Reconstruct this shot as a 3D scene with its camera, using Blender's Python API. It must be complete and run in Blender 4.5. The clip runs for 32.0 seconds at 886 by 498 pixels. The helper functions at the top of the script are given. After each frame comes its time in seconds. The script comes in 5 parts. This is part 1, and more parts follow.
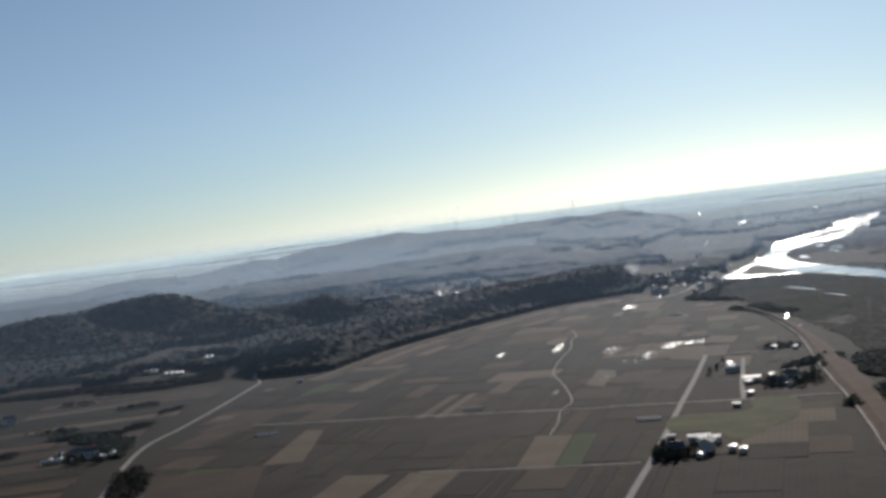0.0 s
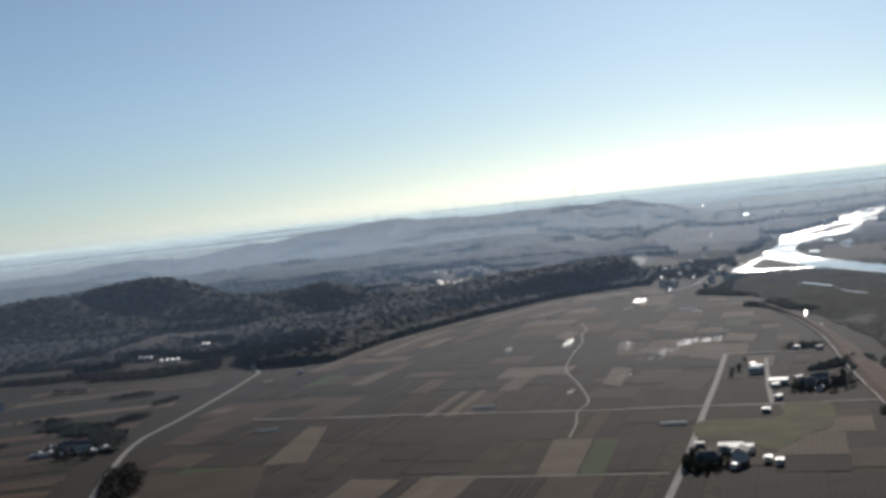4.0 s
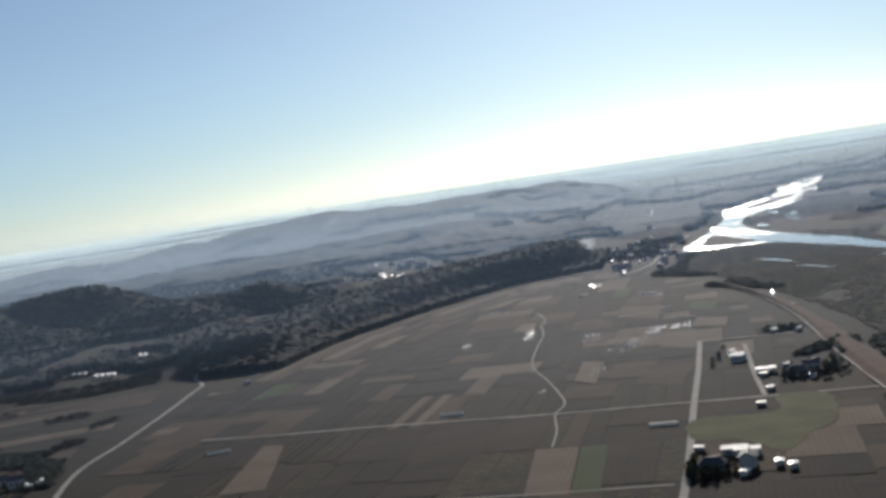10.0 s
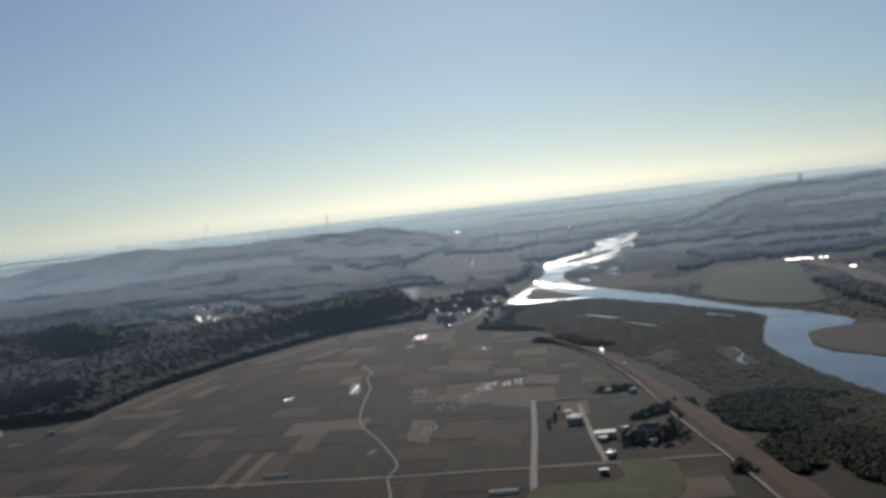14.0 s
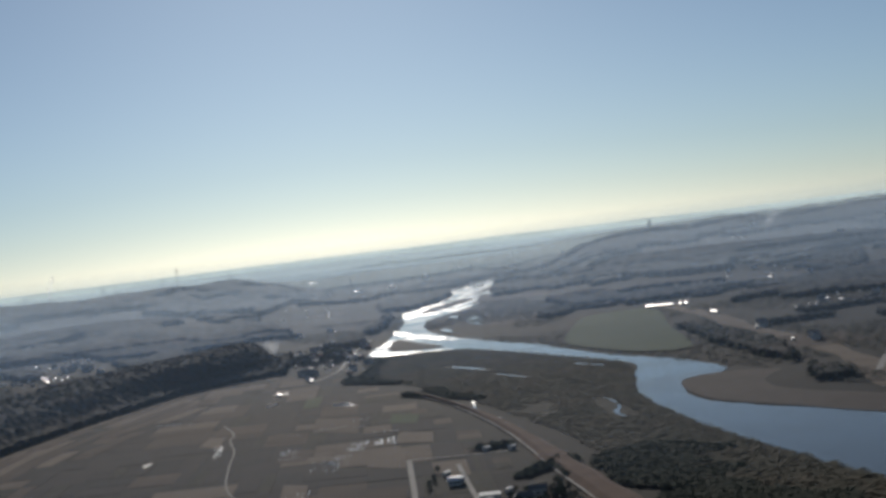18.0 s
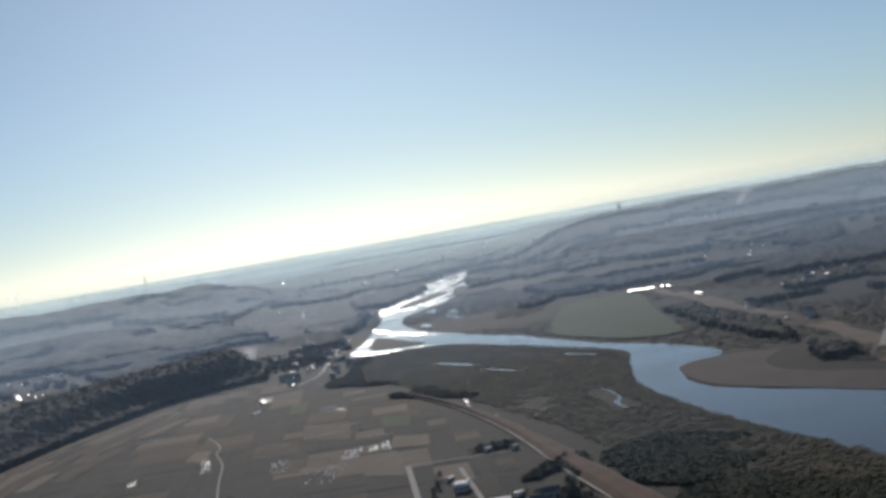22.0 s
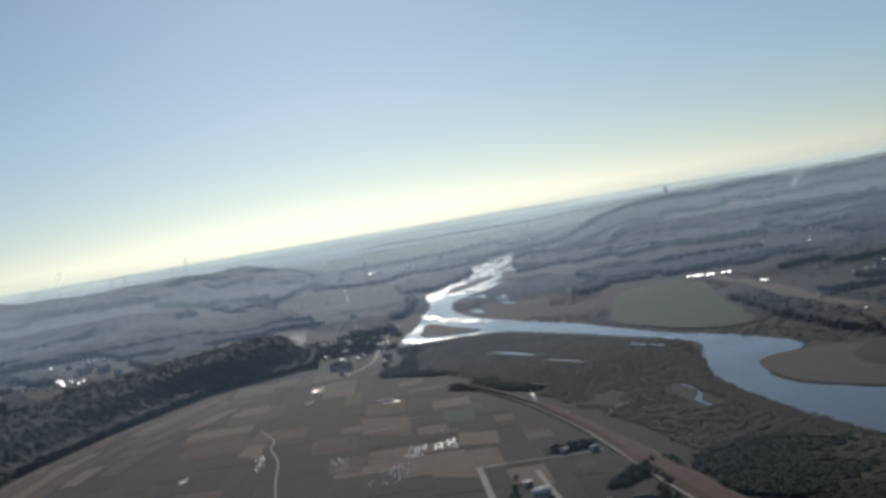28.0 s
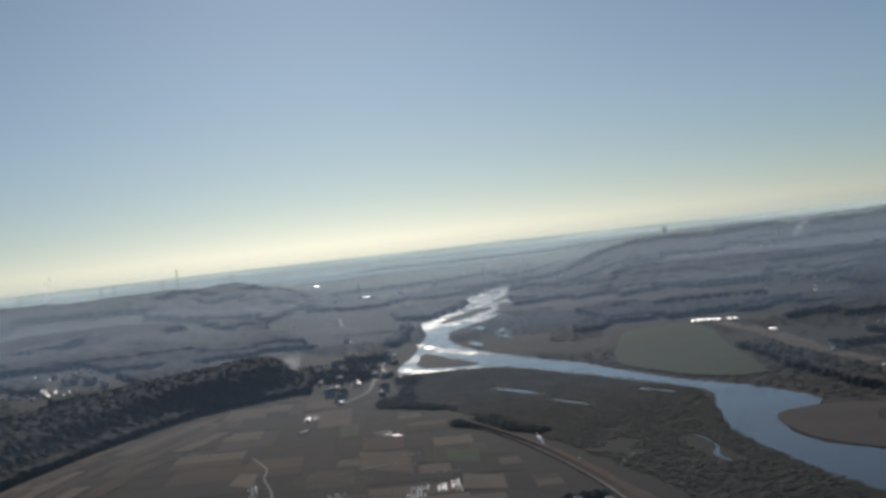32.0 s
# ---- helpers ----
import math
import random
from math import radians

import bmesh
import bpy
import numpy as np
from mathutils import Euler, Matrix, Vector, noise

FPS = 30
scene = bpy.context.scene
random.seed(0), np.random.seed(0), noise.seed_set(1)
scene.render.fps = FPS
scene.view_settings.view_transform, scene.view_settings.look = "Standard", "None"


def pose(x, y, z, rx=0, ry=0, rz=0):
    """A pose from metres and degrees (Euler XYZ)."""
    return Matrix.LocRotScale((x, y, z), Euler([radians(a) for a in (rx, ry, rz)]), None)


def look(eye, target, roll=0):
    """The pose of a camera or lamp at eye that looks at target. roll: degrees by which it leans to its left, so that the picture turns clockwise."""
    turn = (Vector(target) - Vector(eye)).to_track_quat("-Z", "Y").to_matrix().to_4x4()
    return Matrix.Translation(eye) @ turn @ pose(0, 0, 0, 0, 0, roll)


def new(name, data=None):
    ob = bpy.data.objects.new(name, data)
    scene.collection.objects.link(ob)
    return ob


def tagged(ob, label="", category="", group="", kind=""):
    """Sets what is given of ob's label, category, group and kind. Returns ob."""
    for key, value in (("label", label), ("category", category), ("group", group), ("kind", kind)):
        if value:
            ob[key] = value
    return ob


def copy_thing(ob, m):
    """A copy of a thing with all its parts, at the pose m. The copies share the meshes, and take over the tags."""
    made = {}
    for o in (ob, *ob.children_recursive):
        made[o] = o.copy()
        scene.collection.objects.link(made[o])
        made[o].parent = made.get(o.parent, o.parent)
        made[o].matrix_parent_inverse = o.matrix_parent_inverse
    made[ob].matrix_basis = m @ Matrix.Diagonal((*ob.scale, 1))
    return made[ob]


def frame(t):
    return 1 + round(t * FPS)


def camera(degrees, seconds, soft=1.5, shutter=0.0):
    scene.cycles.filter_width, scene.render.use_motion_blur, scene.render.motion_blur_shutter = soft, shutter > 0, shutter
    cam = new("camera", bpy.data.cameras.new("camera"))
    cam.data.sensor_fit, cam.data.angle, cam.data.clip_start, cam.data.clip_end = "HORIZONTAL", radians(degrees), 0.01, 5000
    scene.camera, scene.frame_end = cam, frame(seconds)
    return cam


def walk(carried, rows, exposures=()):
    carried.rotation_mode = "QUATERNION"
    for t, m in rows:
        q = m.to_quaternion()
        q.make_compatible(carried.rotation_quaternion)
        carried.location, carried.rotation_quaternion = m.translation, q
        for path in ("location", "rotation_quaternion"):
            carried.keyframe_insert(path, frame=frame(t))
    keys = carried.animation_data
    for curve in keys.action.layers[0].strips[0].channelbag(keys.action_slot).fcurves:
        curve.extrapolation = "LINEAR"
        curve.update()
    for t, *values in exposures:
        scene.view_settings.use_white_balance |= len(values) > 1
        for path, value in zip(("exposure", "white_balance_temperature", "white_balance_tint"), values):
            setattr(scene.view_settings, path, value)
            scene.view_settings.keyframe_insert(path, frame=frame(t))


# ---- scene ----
EXPOSURES = [(t, e, 6600, 11) for t, e in ((0, 0.2), (1, 0.4), (2, 0.22), (5, 0.31), (8, 0.35), (9, 0.24), (10, 0.38), (11, 0.02), (12, -0.03), (13, -0.28), (16, 0.2), (18, -0.1), (19, -0.3), (20, -0.45), (21, 0.02), (22, 0.15), (24, -0.1), (25, -0.12), (28, 0.0), (29, 0.0), (30, -0.12), (31, -0.16), (32, -0.33))]
cam = camera(35.9, 32.0, soft=3.5)
PATH = [
    (0, (0.0, -0.0, 120.0), (12.877, 99.137, 117.549), -6.98),
    (0.5, (-0.5, 5.3, 120.3), (10.391, 104.548, 114.394), -6.33),
    (1, (-1.0, 10.6, 120.5), (11.647, 109.770, 117.322), -7.92),
    (1.5, (-1.5, 15.9, 120.8), (11.669, 115.014, 118.069), -7.20),
    (2, (-2.0, 21.2, 121.1), (8.891, 120.548, 117.440), -6.79),
    (2.5, (-2.5, 26.5, 121.4), (9.596, 125.721, 118.967), -7.08),
    (4.5, (-4.7, 47.5, 122.7), (8.665, 146.499, 118.982), -5.67),
    (5, (-5.2, 52.7, 123.0), (9.811, 151.498, 120.451), -6.40),
    (5.5, (-5.7, 57.8, 123.4), (8.718, 156.674, 118.366), -7.64),
    (6, (-6.2, 63.0, 123.7), (7.250, 162.057, 120.779), -7.22),
    (6.5, (-6.7, 68.2, 124.1), (11.259, 166.484, 121.092), -8.07),
    (7, (-7.2, 73.3, 124.4), (10.913, 171.499, 119.390), -7.15),
    (7.5, (-7.6, 78.4, 124.8), (11.997, 176.299, 119.648), -8.86),
    (8, (-8.0, 83.4, 125.2), (12.599, 181.245, 121.858), -6.48),
    (8.5, (-8.4, 88.5, 125.5), (19.047, 184.567, 121.368), -8.62),
    (9, (-8.8, 93.5, 125.9), (15.347, 190.565, 124.490), -8.34),
    (9.5, (-9.1, 98.5, 126.3), (10.084, 196.601, 122.486), -8.25),
    (10, (-9.4, 103.5, 126.6), (8.518, 201.760, 121.536), -8.64),
    (10.5, (-9.7, 108.5, 127.0), (14.957, 205.377, 126.094), -11.54),
    (11, (-10.0, 113.4, 127.4), (14.829, 210.251, 124.939), -10.17),
    (11.5, (-10.2, 118.3, 127.7), (13.371, 215.497, 127.057), -8.67),
    (12, (-10.4, 123.2, 128.1), (20.636, 218.263, 127.286), -7.09),
    (12.5, (-10.6, 128.1, 128.5), (27.211, 220.659, 128.073), -8.19),
    (13, (-10.7, 132.9, 128.8), (25.652, 226.068, 128.016), -6.06),
    (13.5, (-10.8, 137.7, 129.2), (21.129, 232.460, 126.526), -5.24),
    (15.5, (-10.8, 156.8, 130.6), (25.445, 249.803, 124.937), -10.36),
    (16, (-10.7, 161.5, 131.0), (28.306, 253.497, 127.557), -10.67),
    (16.5, (-10.6, 166.2, 131.4), (25.801, 259.226, 127.120), -10.23),
    (17, (-10.4, 170.9, 131.7), (24.853, 264.372, 128.695), -9.24),
    (17.5, (-10.3, 175.5, 132.1), (27.834, 267.963, 130.431), -7.03),
    (18, (-10.0, 180.2, 132.4), (31.895, 270.933, 131.082), -7.05),
    (18.5, (-9.8, 184.8, 132.8), (30.843, 276.160, 133.426), -5.53),
    (19, (-9.5, 189.4, 133.1), (30.599, 281.010, 133.166), -4.61),
    (19.5, (-9.2, 194.0, 133.5), (31.320, 285.430, 134.276), -5.35),
    (20, (-8.9, 198.6, 133.8), (34.350, 288.776, 135.184), -6.99),
    (20.5, (-8.6, 203.2, 134.1), (30.451, 295.231, 130.611), -8.67),
    (21, (-8.2, 207.8, 134.5), (31.025, 299.774, 132.250), -9.59),
    (21.5, (-7.8, 212.4, 134.8), (35.625, 302.356, 130.140), -11.42),
    (22, (-7.4, 217.0, 135.2), (36.668, 306.728, 132.970), -9.87),
    (22.5, (-7.0, 221.6, 135.5), (36.098, 311.735, 131.546), -8.35),
    (23, (-6.5, 226.2, 135.9), (38.541, 315.369, 132.640), -5.83),
    (23.5, (-6.1, 230.7, 136.2), (39.974, 319.450, 132.729), -5.84),
    (24, (-5.6, 235.3, 136.6), (42.053, 323.260, 136.259), -2.66),
    (24.5, (-5.1, 240.0, 136.9), (43.292, 327.421, 134.785), -3.63),
    (25, (-4.7, 244.6, 137.3), (40.323, 333.887, 137.228), -3.58),
    (25.5, (-4.2, 249.2, 137.6), (38.764, 339.502, 135.947), -3.78),
    (27.5, (-2.4, 268.0, 139.1), (38.797, 359.059, 136.386), -9.30),
    (28, (-2.0, 272.8, 139.4), (39.480, 363.680, 136.331), -9.63),
    (28.5, (-1.7, 277.6, 139.8), (41.257, 367.812, 136.384), -8.83),
    (29, (-1.3, 282.4, 140.2), (42.376, 372.307, 137.735), -8.56),
    (29.5, (-1.0, 287.3, 140.6), (42.540, 377.260, 138.349), -6.72),
    (30, (-0.7, 292.2, 141.0), (43.437, 381.872, 138.622), -5.76),
    (30.5, (-0.4, 297.1, 141.4), (45.285, 386.047, 139.950), -4.67),
    (31, (-0.2, 302.1, 141.9), (44.971, 391.322, 140.450), -5.71),
    (31.5, (-0.1, 307.2, 142.3), (42.360, 397.740, 143.289), -5.30),
    (32, (-0.0, 312.3, 142.7), (42.448, 402.864, 141.479), -6.35),
]
walk(cam, [(t, look(eye, target, roll)) for t, eye, target, roll in PATH], exposures=EXPOSURES)

# ---- light: low winter sun ahead of the camera, hazy clear sky ----
SUN_AZ, SUN_EL = 20.4, 17.0
world = bpy.data.worlds.new("sky")
scene.world = world
world.use_nodes = True
wn, wl = world.node_tree.nodes, world.node_tree.links
sky = wn.new("ShaderNodeTexSky")
sky.sky_type = "NISHITA"
sky.sun_disc = False
sky.sun_elevation, sky.sun_rotation = radians(SUN_EL), radians(SUN_AZ)
sky.altitude, sky.air_density, sky.dust_density, sky.ozone_density = 0, 0.75, 0.15, 3.5
fade = wn.new("ShaderNodeHueSaturation")
fade.inputs["Saturation"].default_value = 0.72
haze = wn.new("ShaderNodeVectorMath")
haze.operation = "MULTIPLY"
haze.inputs[1].default_value = (0.855, 1.0, 1.09)
wl.new(sky.outputs[0], fade.inputs["Color"])
wl.new(fade.outputs[0], haze.inputs[0])
wl.new(haze.outputs[0], wn["Background"].inputs[0])
wn["Background"].inputs[1].default_value = 0.0545
sun_data = bpy.data.lights.new("sun", "SUN")
sun_data.energy, sun_data.angle, sun_data.color = 3.1, radians(0.5), (1.0, 0.94, 0.85)
sun = new("sun", sun_data)
sa, ce, se = radians(SUN_AZ), math.cos(radians(SUN_EL)), math.sin(radians(SUN_EL))
SUN_DIR = Vector((math.sin(sa) * ce, math.cos(sa) * ce, se))
sun.matrix_world = look(SUN_DIR * 3000, (0, 0, 0))

# ---- materials ----
def material(name, stops, scale=0.05, fine=0.8, rough=0.95, spec=0.06, bump=0.0, metal=0.0, sheen=0.0, island=0.0, obj_random=0.0, sheen_tint=(0.5, 0.64, 0.82), leafy=0.0, canopy=0.0, furrows=0.0):
    """Two scales of noise through a colour ramp; a hue and value shift per island or per object."""
    m = bpy.data.materials.new(name)
    m.use_nodes = True
    n, l = m.node_tree.nodes, m.node_tree.links
    p = n["Principled BSDF"]
    geo = n.new("ShaderNodeNewGeometry")
    big, small = n.new("ShaderNodeTexNoise"), n.new("ShaderNodeTexNoise")
    big.inputs["Scale"].default_value, big.inputs["Detail"].default_value = scale, 5
    small.inputs["Scale"].default_value, small.inputs["Detail"].default_value = fine, 4
    for q in (big, small):
        l.new(geo.outputs["Position"], q.inputs["Vector"])
    mix = n.new("ShaderNodeMath")
    mix.operation = "MULTIPLY_ADD"
    mix.inputs[1].default_value = 0.45
    half = n.new("ShaderNodeMath")
    half.operation = "MULTIPLY"
    half.inputs[1].default_value = 0.62
    l.new(big.outputs["Fac"], half.inputs[0])
    l.new(small.outputs["Fac"], mix.inputs[0])
    l.new(half.outputs[0], mix.inputs[2])
    last = mix.outputs[0]
    for amount, socket in ((island, "Random Per Island"), (obj_random, "Random")):
        if amount:
            src = geo.outputs[socket] if socket != "Random" else n.new("ShaderNodeObjectInfo").outputs["Random"]
            add = n.new("ShaderNodeMath")
            add.operation = "MULTIPLY_ADD"
            add.inputs[1].default_value = amount
            sub = n.new("ShaderNodeMath")
            sub.operation = "SUBTRACT"
            sub.inputs[1].default_value = amount / 2
            l.new(last, sub.inputs[0])
            l.new(src, add.inputs[0])
            l.new(sub.outputs[0], add.inputs[2])
            last = add.outputs[0]
    if furrows:
        lay, wave, shift = n.new("ShaderNodeMapping"), n.new("ShaderNodeTexWave"), n.new("ShaderNodeMath")
        lay.inputs["Rotation"].default_value = (0, 0, radians(22.4))
        wave.inputs["Scale"].default_value, wave.inputs["Distortion"].default_value = 0.12, 1.5
        l.new(geo.outputs["Position"], lay.inputs["Vector"])
        l.new(lay.outputs[0], wave.inputs["Vector"])
        shift.operation = "MULTIPLY_ADD"
        shift.inputs[1].default_value = furrows
        l.new(wave.outputs["Fac"], shift.inputs[0])
        l.new(last, shift.inputs[2])
        last = shift.outputs[0]
    ramp = n.new("ShaderNodeValToRGB")
    ramp.color_ramp.elements[0].position, ramp.color_ramp.elements[1].position = 0.3, 0.75
    ramp.color_ramp.elements[0].color, ramp.color_ramp.elements[1].color = (*stops[0], 1), (*stops[-1], 1)
    for k, c in enumerate(stops[1:-1]):
        ramp.color_ramp.elements.new(0.3 + 0.45 * (k + 1) / (len(stops) - 1)).color = (*c, 1)
    l.new(last, ramp.inputs[0])
    l.new(ramp.outputs[0], p.inputs["Base Color"])
    p.inputs["Roughness"].default_value, p.inputs["Metallic"].default_value = rough, metal
    p.inputs["Specular IOR Level"].default_value = spec
    p.inputs["Sheen Weight"].default_value, p.inputs["Sheen Roughness"].default_value = (sheen, 0.3) if leafy else (sheen, 0.16)
    p.inputs["Sheen Tint"].default_value = (0.62, 0.68, 0.76, 1) if leafy else (*sheen_tint, 1)
    if bump:
        b = n.new("ShaderNodeBump")
        b.inputs["Strength"].default_value, b.inputs["Distance"].default_value = 0.6, bump
        l.new(small.outputs["Fac"], b.inputs["Height"])
        l.new(b.outputs[0], p.inputs["Normal"])
    if canopy:
        # leaves point every way, on the whole upwards
        blend = n.new("ShaderNodeVectorMath")
        blend.operation = "MULTIPLY_ADD"
        blend.inputs[1].default_value, blend.inputs[2].default_value = (1 - canopy,) * 3, (0, 0, canopy)
        unit = n.new("ShaderNodeVectorMath")
        unit.operation = "NORMALIZE"
        l.new(geo.outputs["Normal"], blend.inputs[0])
        l.new(blend.outputs[0], unit.inputs[0])
        l.new(unit.outputs[0], p.inputs["Normal"])
    if leafy:
        # thin leaves and twigs let the light of the low sun through
        thin, mixed = n.new("ShaderNodeBsdfTranslucent"), n.new("ShaderNodeMixShader")
        mixed.inputs[0].default_value = leafy
        l.new(ramp.outputs[0], thin.inputs[0])
        l.new(p.outputs[0], mixed.inputs[1])
        l.new(thin.outputs[0], mixed.inputs[2])
        l.new(mixed.outputs[0], n["Material Output"].inputs["Surface"])
    return m


SH = 0.04
M_GROUND = material("valley_ground", [(0.0157, 0.0137, 0.0105), (0.0249, 0.021, 0.0163), (0.042, 0.0328, 0.0249)], 0.018, 0.12, sheen=SH, bump=0.5)
M_SOIL = material("ploughed_soil", [(0.0094, 0.0076, 0.0078), (0.0152, 0.0118, 0.0121), (0.028, 0.0206, 0.0192)], 0.03, 0.6, sheen=SH, bump=0.15, furrows=0.09, obj_random=0.35)
M_TAN = material("straw_stubble", [(0.0906, 0.0661, 0.0462), (0.1288, 0.0942, 0.0676), (0.1767, 0.134, 0.0979)], 0.03, 0.7, sheen=0.06, bump=0.1, furrows=0.09, obj_random=0.3)
M_RUST = material("dry_brown_grass", [(0.0448, 0.0287, 0.0195), (0.064, 0.0416, 0.0289), (0.096, 0.0627, 0.0433)], 0.03, 0.5, sheen=0.06, bump=0.2, obj_random=0.3)
M_GREEN = material("winter_crop_green", [(0.0311, 0.0528, 0.0178), (0.0414, 0.0656, 0.0237), (0.0592, 0.08, 0.034)], 0.02, 0.5, sheen=0.06, bump=0.1, furrows=0.09, obj_random=0.3)
M_BANK = material("red_brown_dry_grass", [(0.075, 0.042, 0.029), (0.105, 0.058, 0.04), (0.14, 0.085, 0.06)], 0.05, 0.7, sheen=0.06, bump=0.2)
M_MEADOW = material("rough_meadow", [(0.09, 0.062, 0.042), (0.07, 0.072, 0.034), (0.095, 0.1, 0.045), (0.12, 0.118, 0.062)], 0.05, 0.5, sheen=0.06, bump=0.25)
M_SCRUB = material("scrub_grassland", [(0.014, 0.013, 0.008), (0.026, 0.023, 0.014), (0.056, 0.041, 0.026)], 0.03, 0.22, sheen=SH, bump=1.6)
M_SAND = material("brown_sandbar", [(0.062, 0.048, 0.04), (0.082, 0.064, 0.053), (0.105, 0.083, 0.068)], 0.01, 0.1, sheen=SH, bump=0.1)
M_ROAD = material("pale_farm_road", [(0.24, 0.225, 0.2), (0.3, 0.28, 0.25), (0.36, 0.335, 0.3)], 0.1, 1.0, rough=0.9, spec=0.1)
M_FOREST = material("mixed_forest", [(0.0149, 0.0186, 0.0145), (0.0223, 0.0237, 0.0185), (0.0558, 0.032, 0.0238)], 0.014, 0.3, sheen=0.05, leafy=0.1, canopy=0.4, island=0.12)
M_CANOPY = material("winter_canopy", [(0.009, 0.0125, 0.01), (0.015, 0.017, 0.0135), (0.05, 0.026, 0.019)], 0.014, 0.2, sheen=0.05, leafy=0.08, canopy=0.08)
M_FARWOOD = material("far_woods", [(0.005, 0.008, 0.008), (0.012, 0.014, 0.012), (0.04, 0.032, 0.025)], 0.006, 0.03, sheen=0.05, leafy=0.08, canopy=0.1)
M_CEDAR = material("dark_conifer", [(0.036, 0.048, 0.03), (0.05, 0.06, 0.038), (0.07, 0.072, 0.046)], 0.02, 0.3, sheen=0.05, leafy=0.1, canopy=0.4, island=0.1)
M_BUSH = material("dry_scrub_bush", [(0.0405, 0.0432, 0.0213), (0.0648, 0.0594, 0.0312), (0.1148, 0.0837, 0.0475)], 0.02, 0.3, sheen=0.08, leafy=0.1, canopy=0.97, island=0.2)
M_TRUNK = material("grey_brown_bark", [(0.06, 0.045, 0.035), (0.1, 0.08, 0.06)], 0.5, 4)
M_TILE = material("dark_tile_roof", [(0.05, 0.052, 0.058), (0.08, 0.085, 0.095)], 0.4, 3, rough=0.6, spec=0.2, obj_random=0.3)
M_METAL = material("pale_sheet_roof", [(0.5, 0.5, 0.49), (0.64, 0.63, 0.61)], 0.3, 2, rough=0.42, spec=0.7, metal=0.2)
M_SHINE = material("shining_sheet_roof", [(0.5, 0.5, 0.49), (0.62, 0.61, 0.6)], 0.3, 2, rough=0.32, spec=0.7, metal=0.4)
M_RED = material("rust_red_roof", [(0.2, 0.09, 0.06), (0.28, 0.13, 0.09)], 0.3, 2, rough=0.45)
M_WALL = material("pale_plaster_wall", [(0.42, 0.4, 0.36), (0.56, 0.54, 0.5)], 0.3, 2)
M_WOODWALL = material("brown_board_wall", [(0.13, 0.09, 0.06), (0.2, 0.15, 0.1)], 0.4, 3)
M_PANE = material("dark_window_glass", [(0.03, 0.035, 0.04), (0.05, 0.055, 0.06)], 1, 3, rough=0.12, spec=0.6)
M_VINYL = material("greenhouse_film", [(0.7, 0.68, 0.62), (0.84, 0.82, 0.76)], 0.4, 2, rough=0.6, spec=0.5, leafy=0.45)
M_FILM = material("planting_film", [(0.6, 0.62, 0.62), (0.75, 0.76, 0.75)], 0.4, 2, rough=0.3, spec=0.7)
M_STEEL = material("galvanised_steel", [(0.2, 0.21, 0.22), (0.3, 0.31, 0.32)], 0.4, 2, rough=0.5, metal=0.6)
M_CONC = material("pale_concrete", [(0.4, 0.39, 0.37), (0.52, 0.5, 0.48)], 0.2, 2, rough=0.8)


def water_material(name, calm, rippled, swell, patch=0.012):
    m = bpy.data.materials.new(name)
    m.use_nodes = True
    n, l = m.node_tree.nodes, m.node_tree.links
    p = n["Principled BSDF"]
    geo = n.new("ShaderNodeNewGeometry")
    wide, fine = n.new("ShaderNodeTexNoise"), n.new("ShaderNodeTexNoise")
    wide.inputs["Scale"].default_value, wide.inputs["Detail"].default_value = patch, 5
    fine.inputs["Scale"].default_value, fine.inputs["Detail"].default_value = 0.35, 3
    for q in (wide, fine):
        l.new(geo.outputs["Position"], q.inputs["Vector"])
    ramp = n.new("ShaderNodeMapRange")
    ramp.inputs["From Min"].default_value, ramp.inputs["From Max"].default_value = 0.4, 0.62
    ramp.inputs["To Min"].default_value, ramp.inputs["To Max"].default_value = calm, rippled
    l.new(wide.outputs["Fac"], ramp.inputs["Value"])
    l.new(ramp.outputs[0], p.inputs["Roughness"])
    p.inputs["Base Color"].default_value = (0.06, 0.06, 0.05, 1)
    p.inputs["Specular Tint"].default_value = (1.0, 0.9, 0.78, 1)
    p.inputs["Specular IOR Level"].default_value = 0.31
    p.inputs["IOR"].default_value = 1.33
    b = n.new("ShaderNodeBump")
    b.inputs["Strength"].default_value, b.inputs["Distance"].default_value = 0.3, swell
    l.new(fine.outputs["Fac"], b.inputs["Height"])
    l.new(b.outputs[0], p.inputs["Normal"])
    return m


M_WATER = water_material("river_water", 0.05, 0.16, 0.012)
M_RAPIDS = water_material("rippling_water", 0.1, 0.36, 0.22, 0.03)


M_FARLAND = material("far_plain", [(0.0187, 0.0173, 0.013), (0.036, 0.031, 0.023)], 0.006, 0.05, sheen=0.05)
M_FARTOWER = material("grey_concrete", [(0.3, 0.3, 0.29), (0.4, 0.4, 0.38)], 0.2, 1.0)
M_LATTICE = material("weathered_steel", [(0.06, 0.062, 0.065), (0.1, 0.1, 0.1)], 0.2, 1.0, rough=0.7)


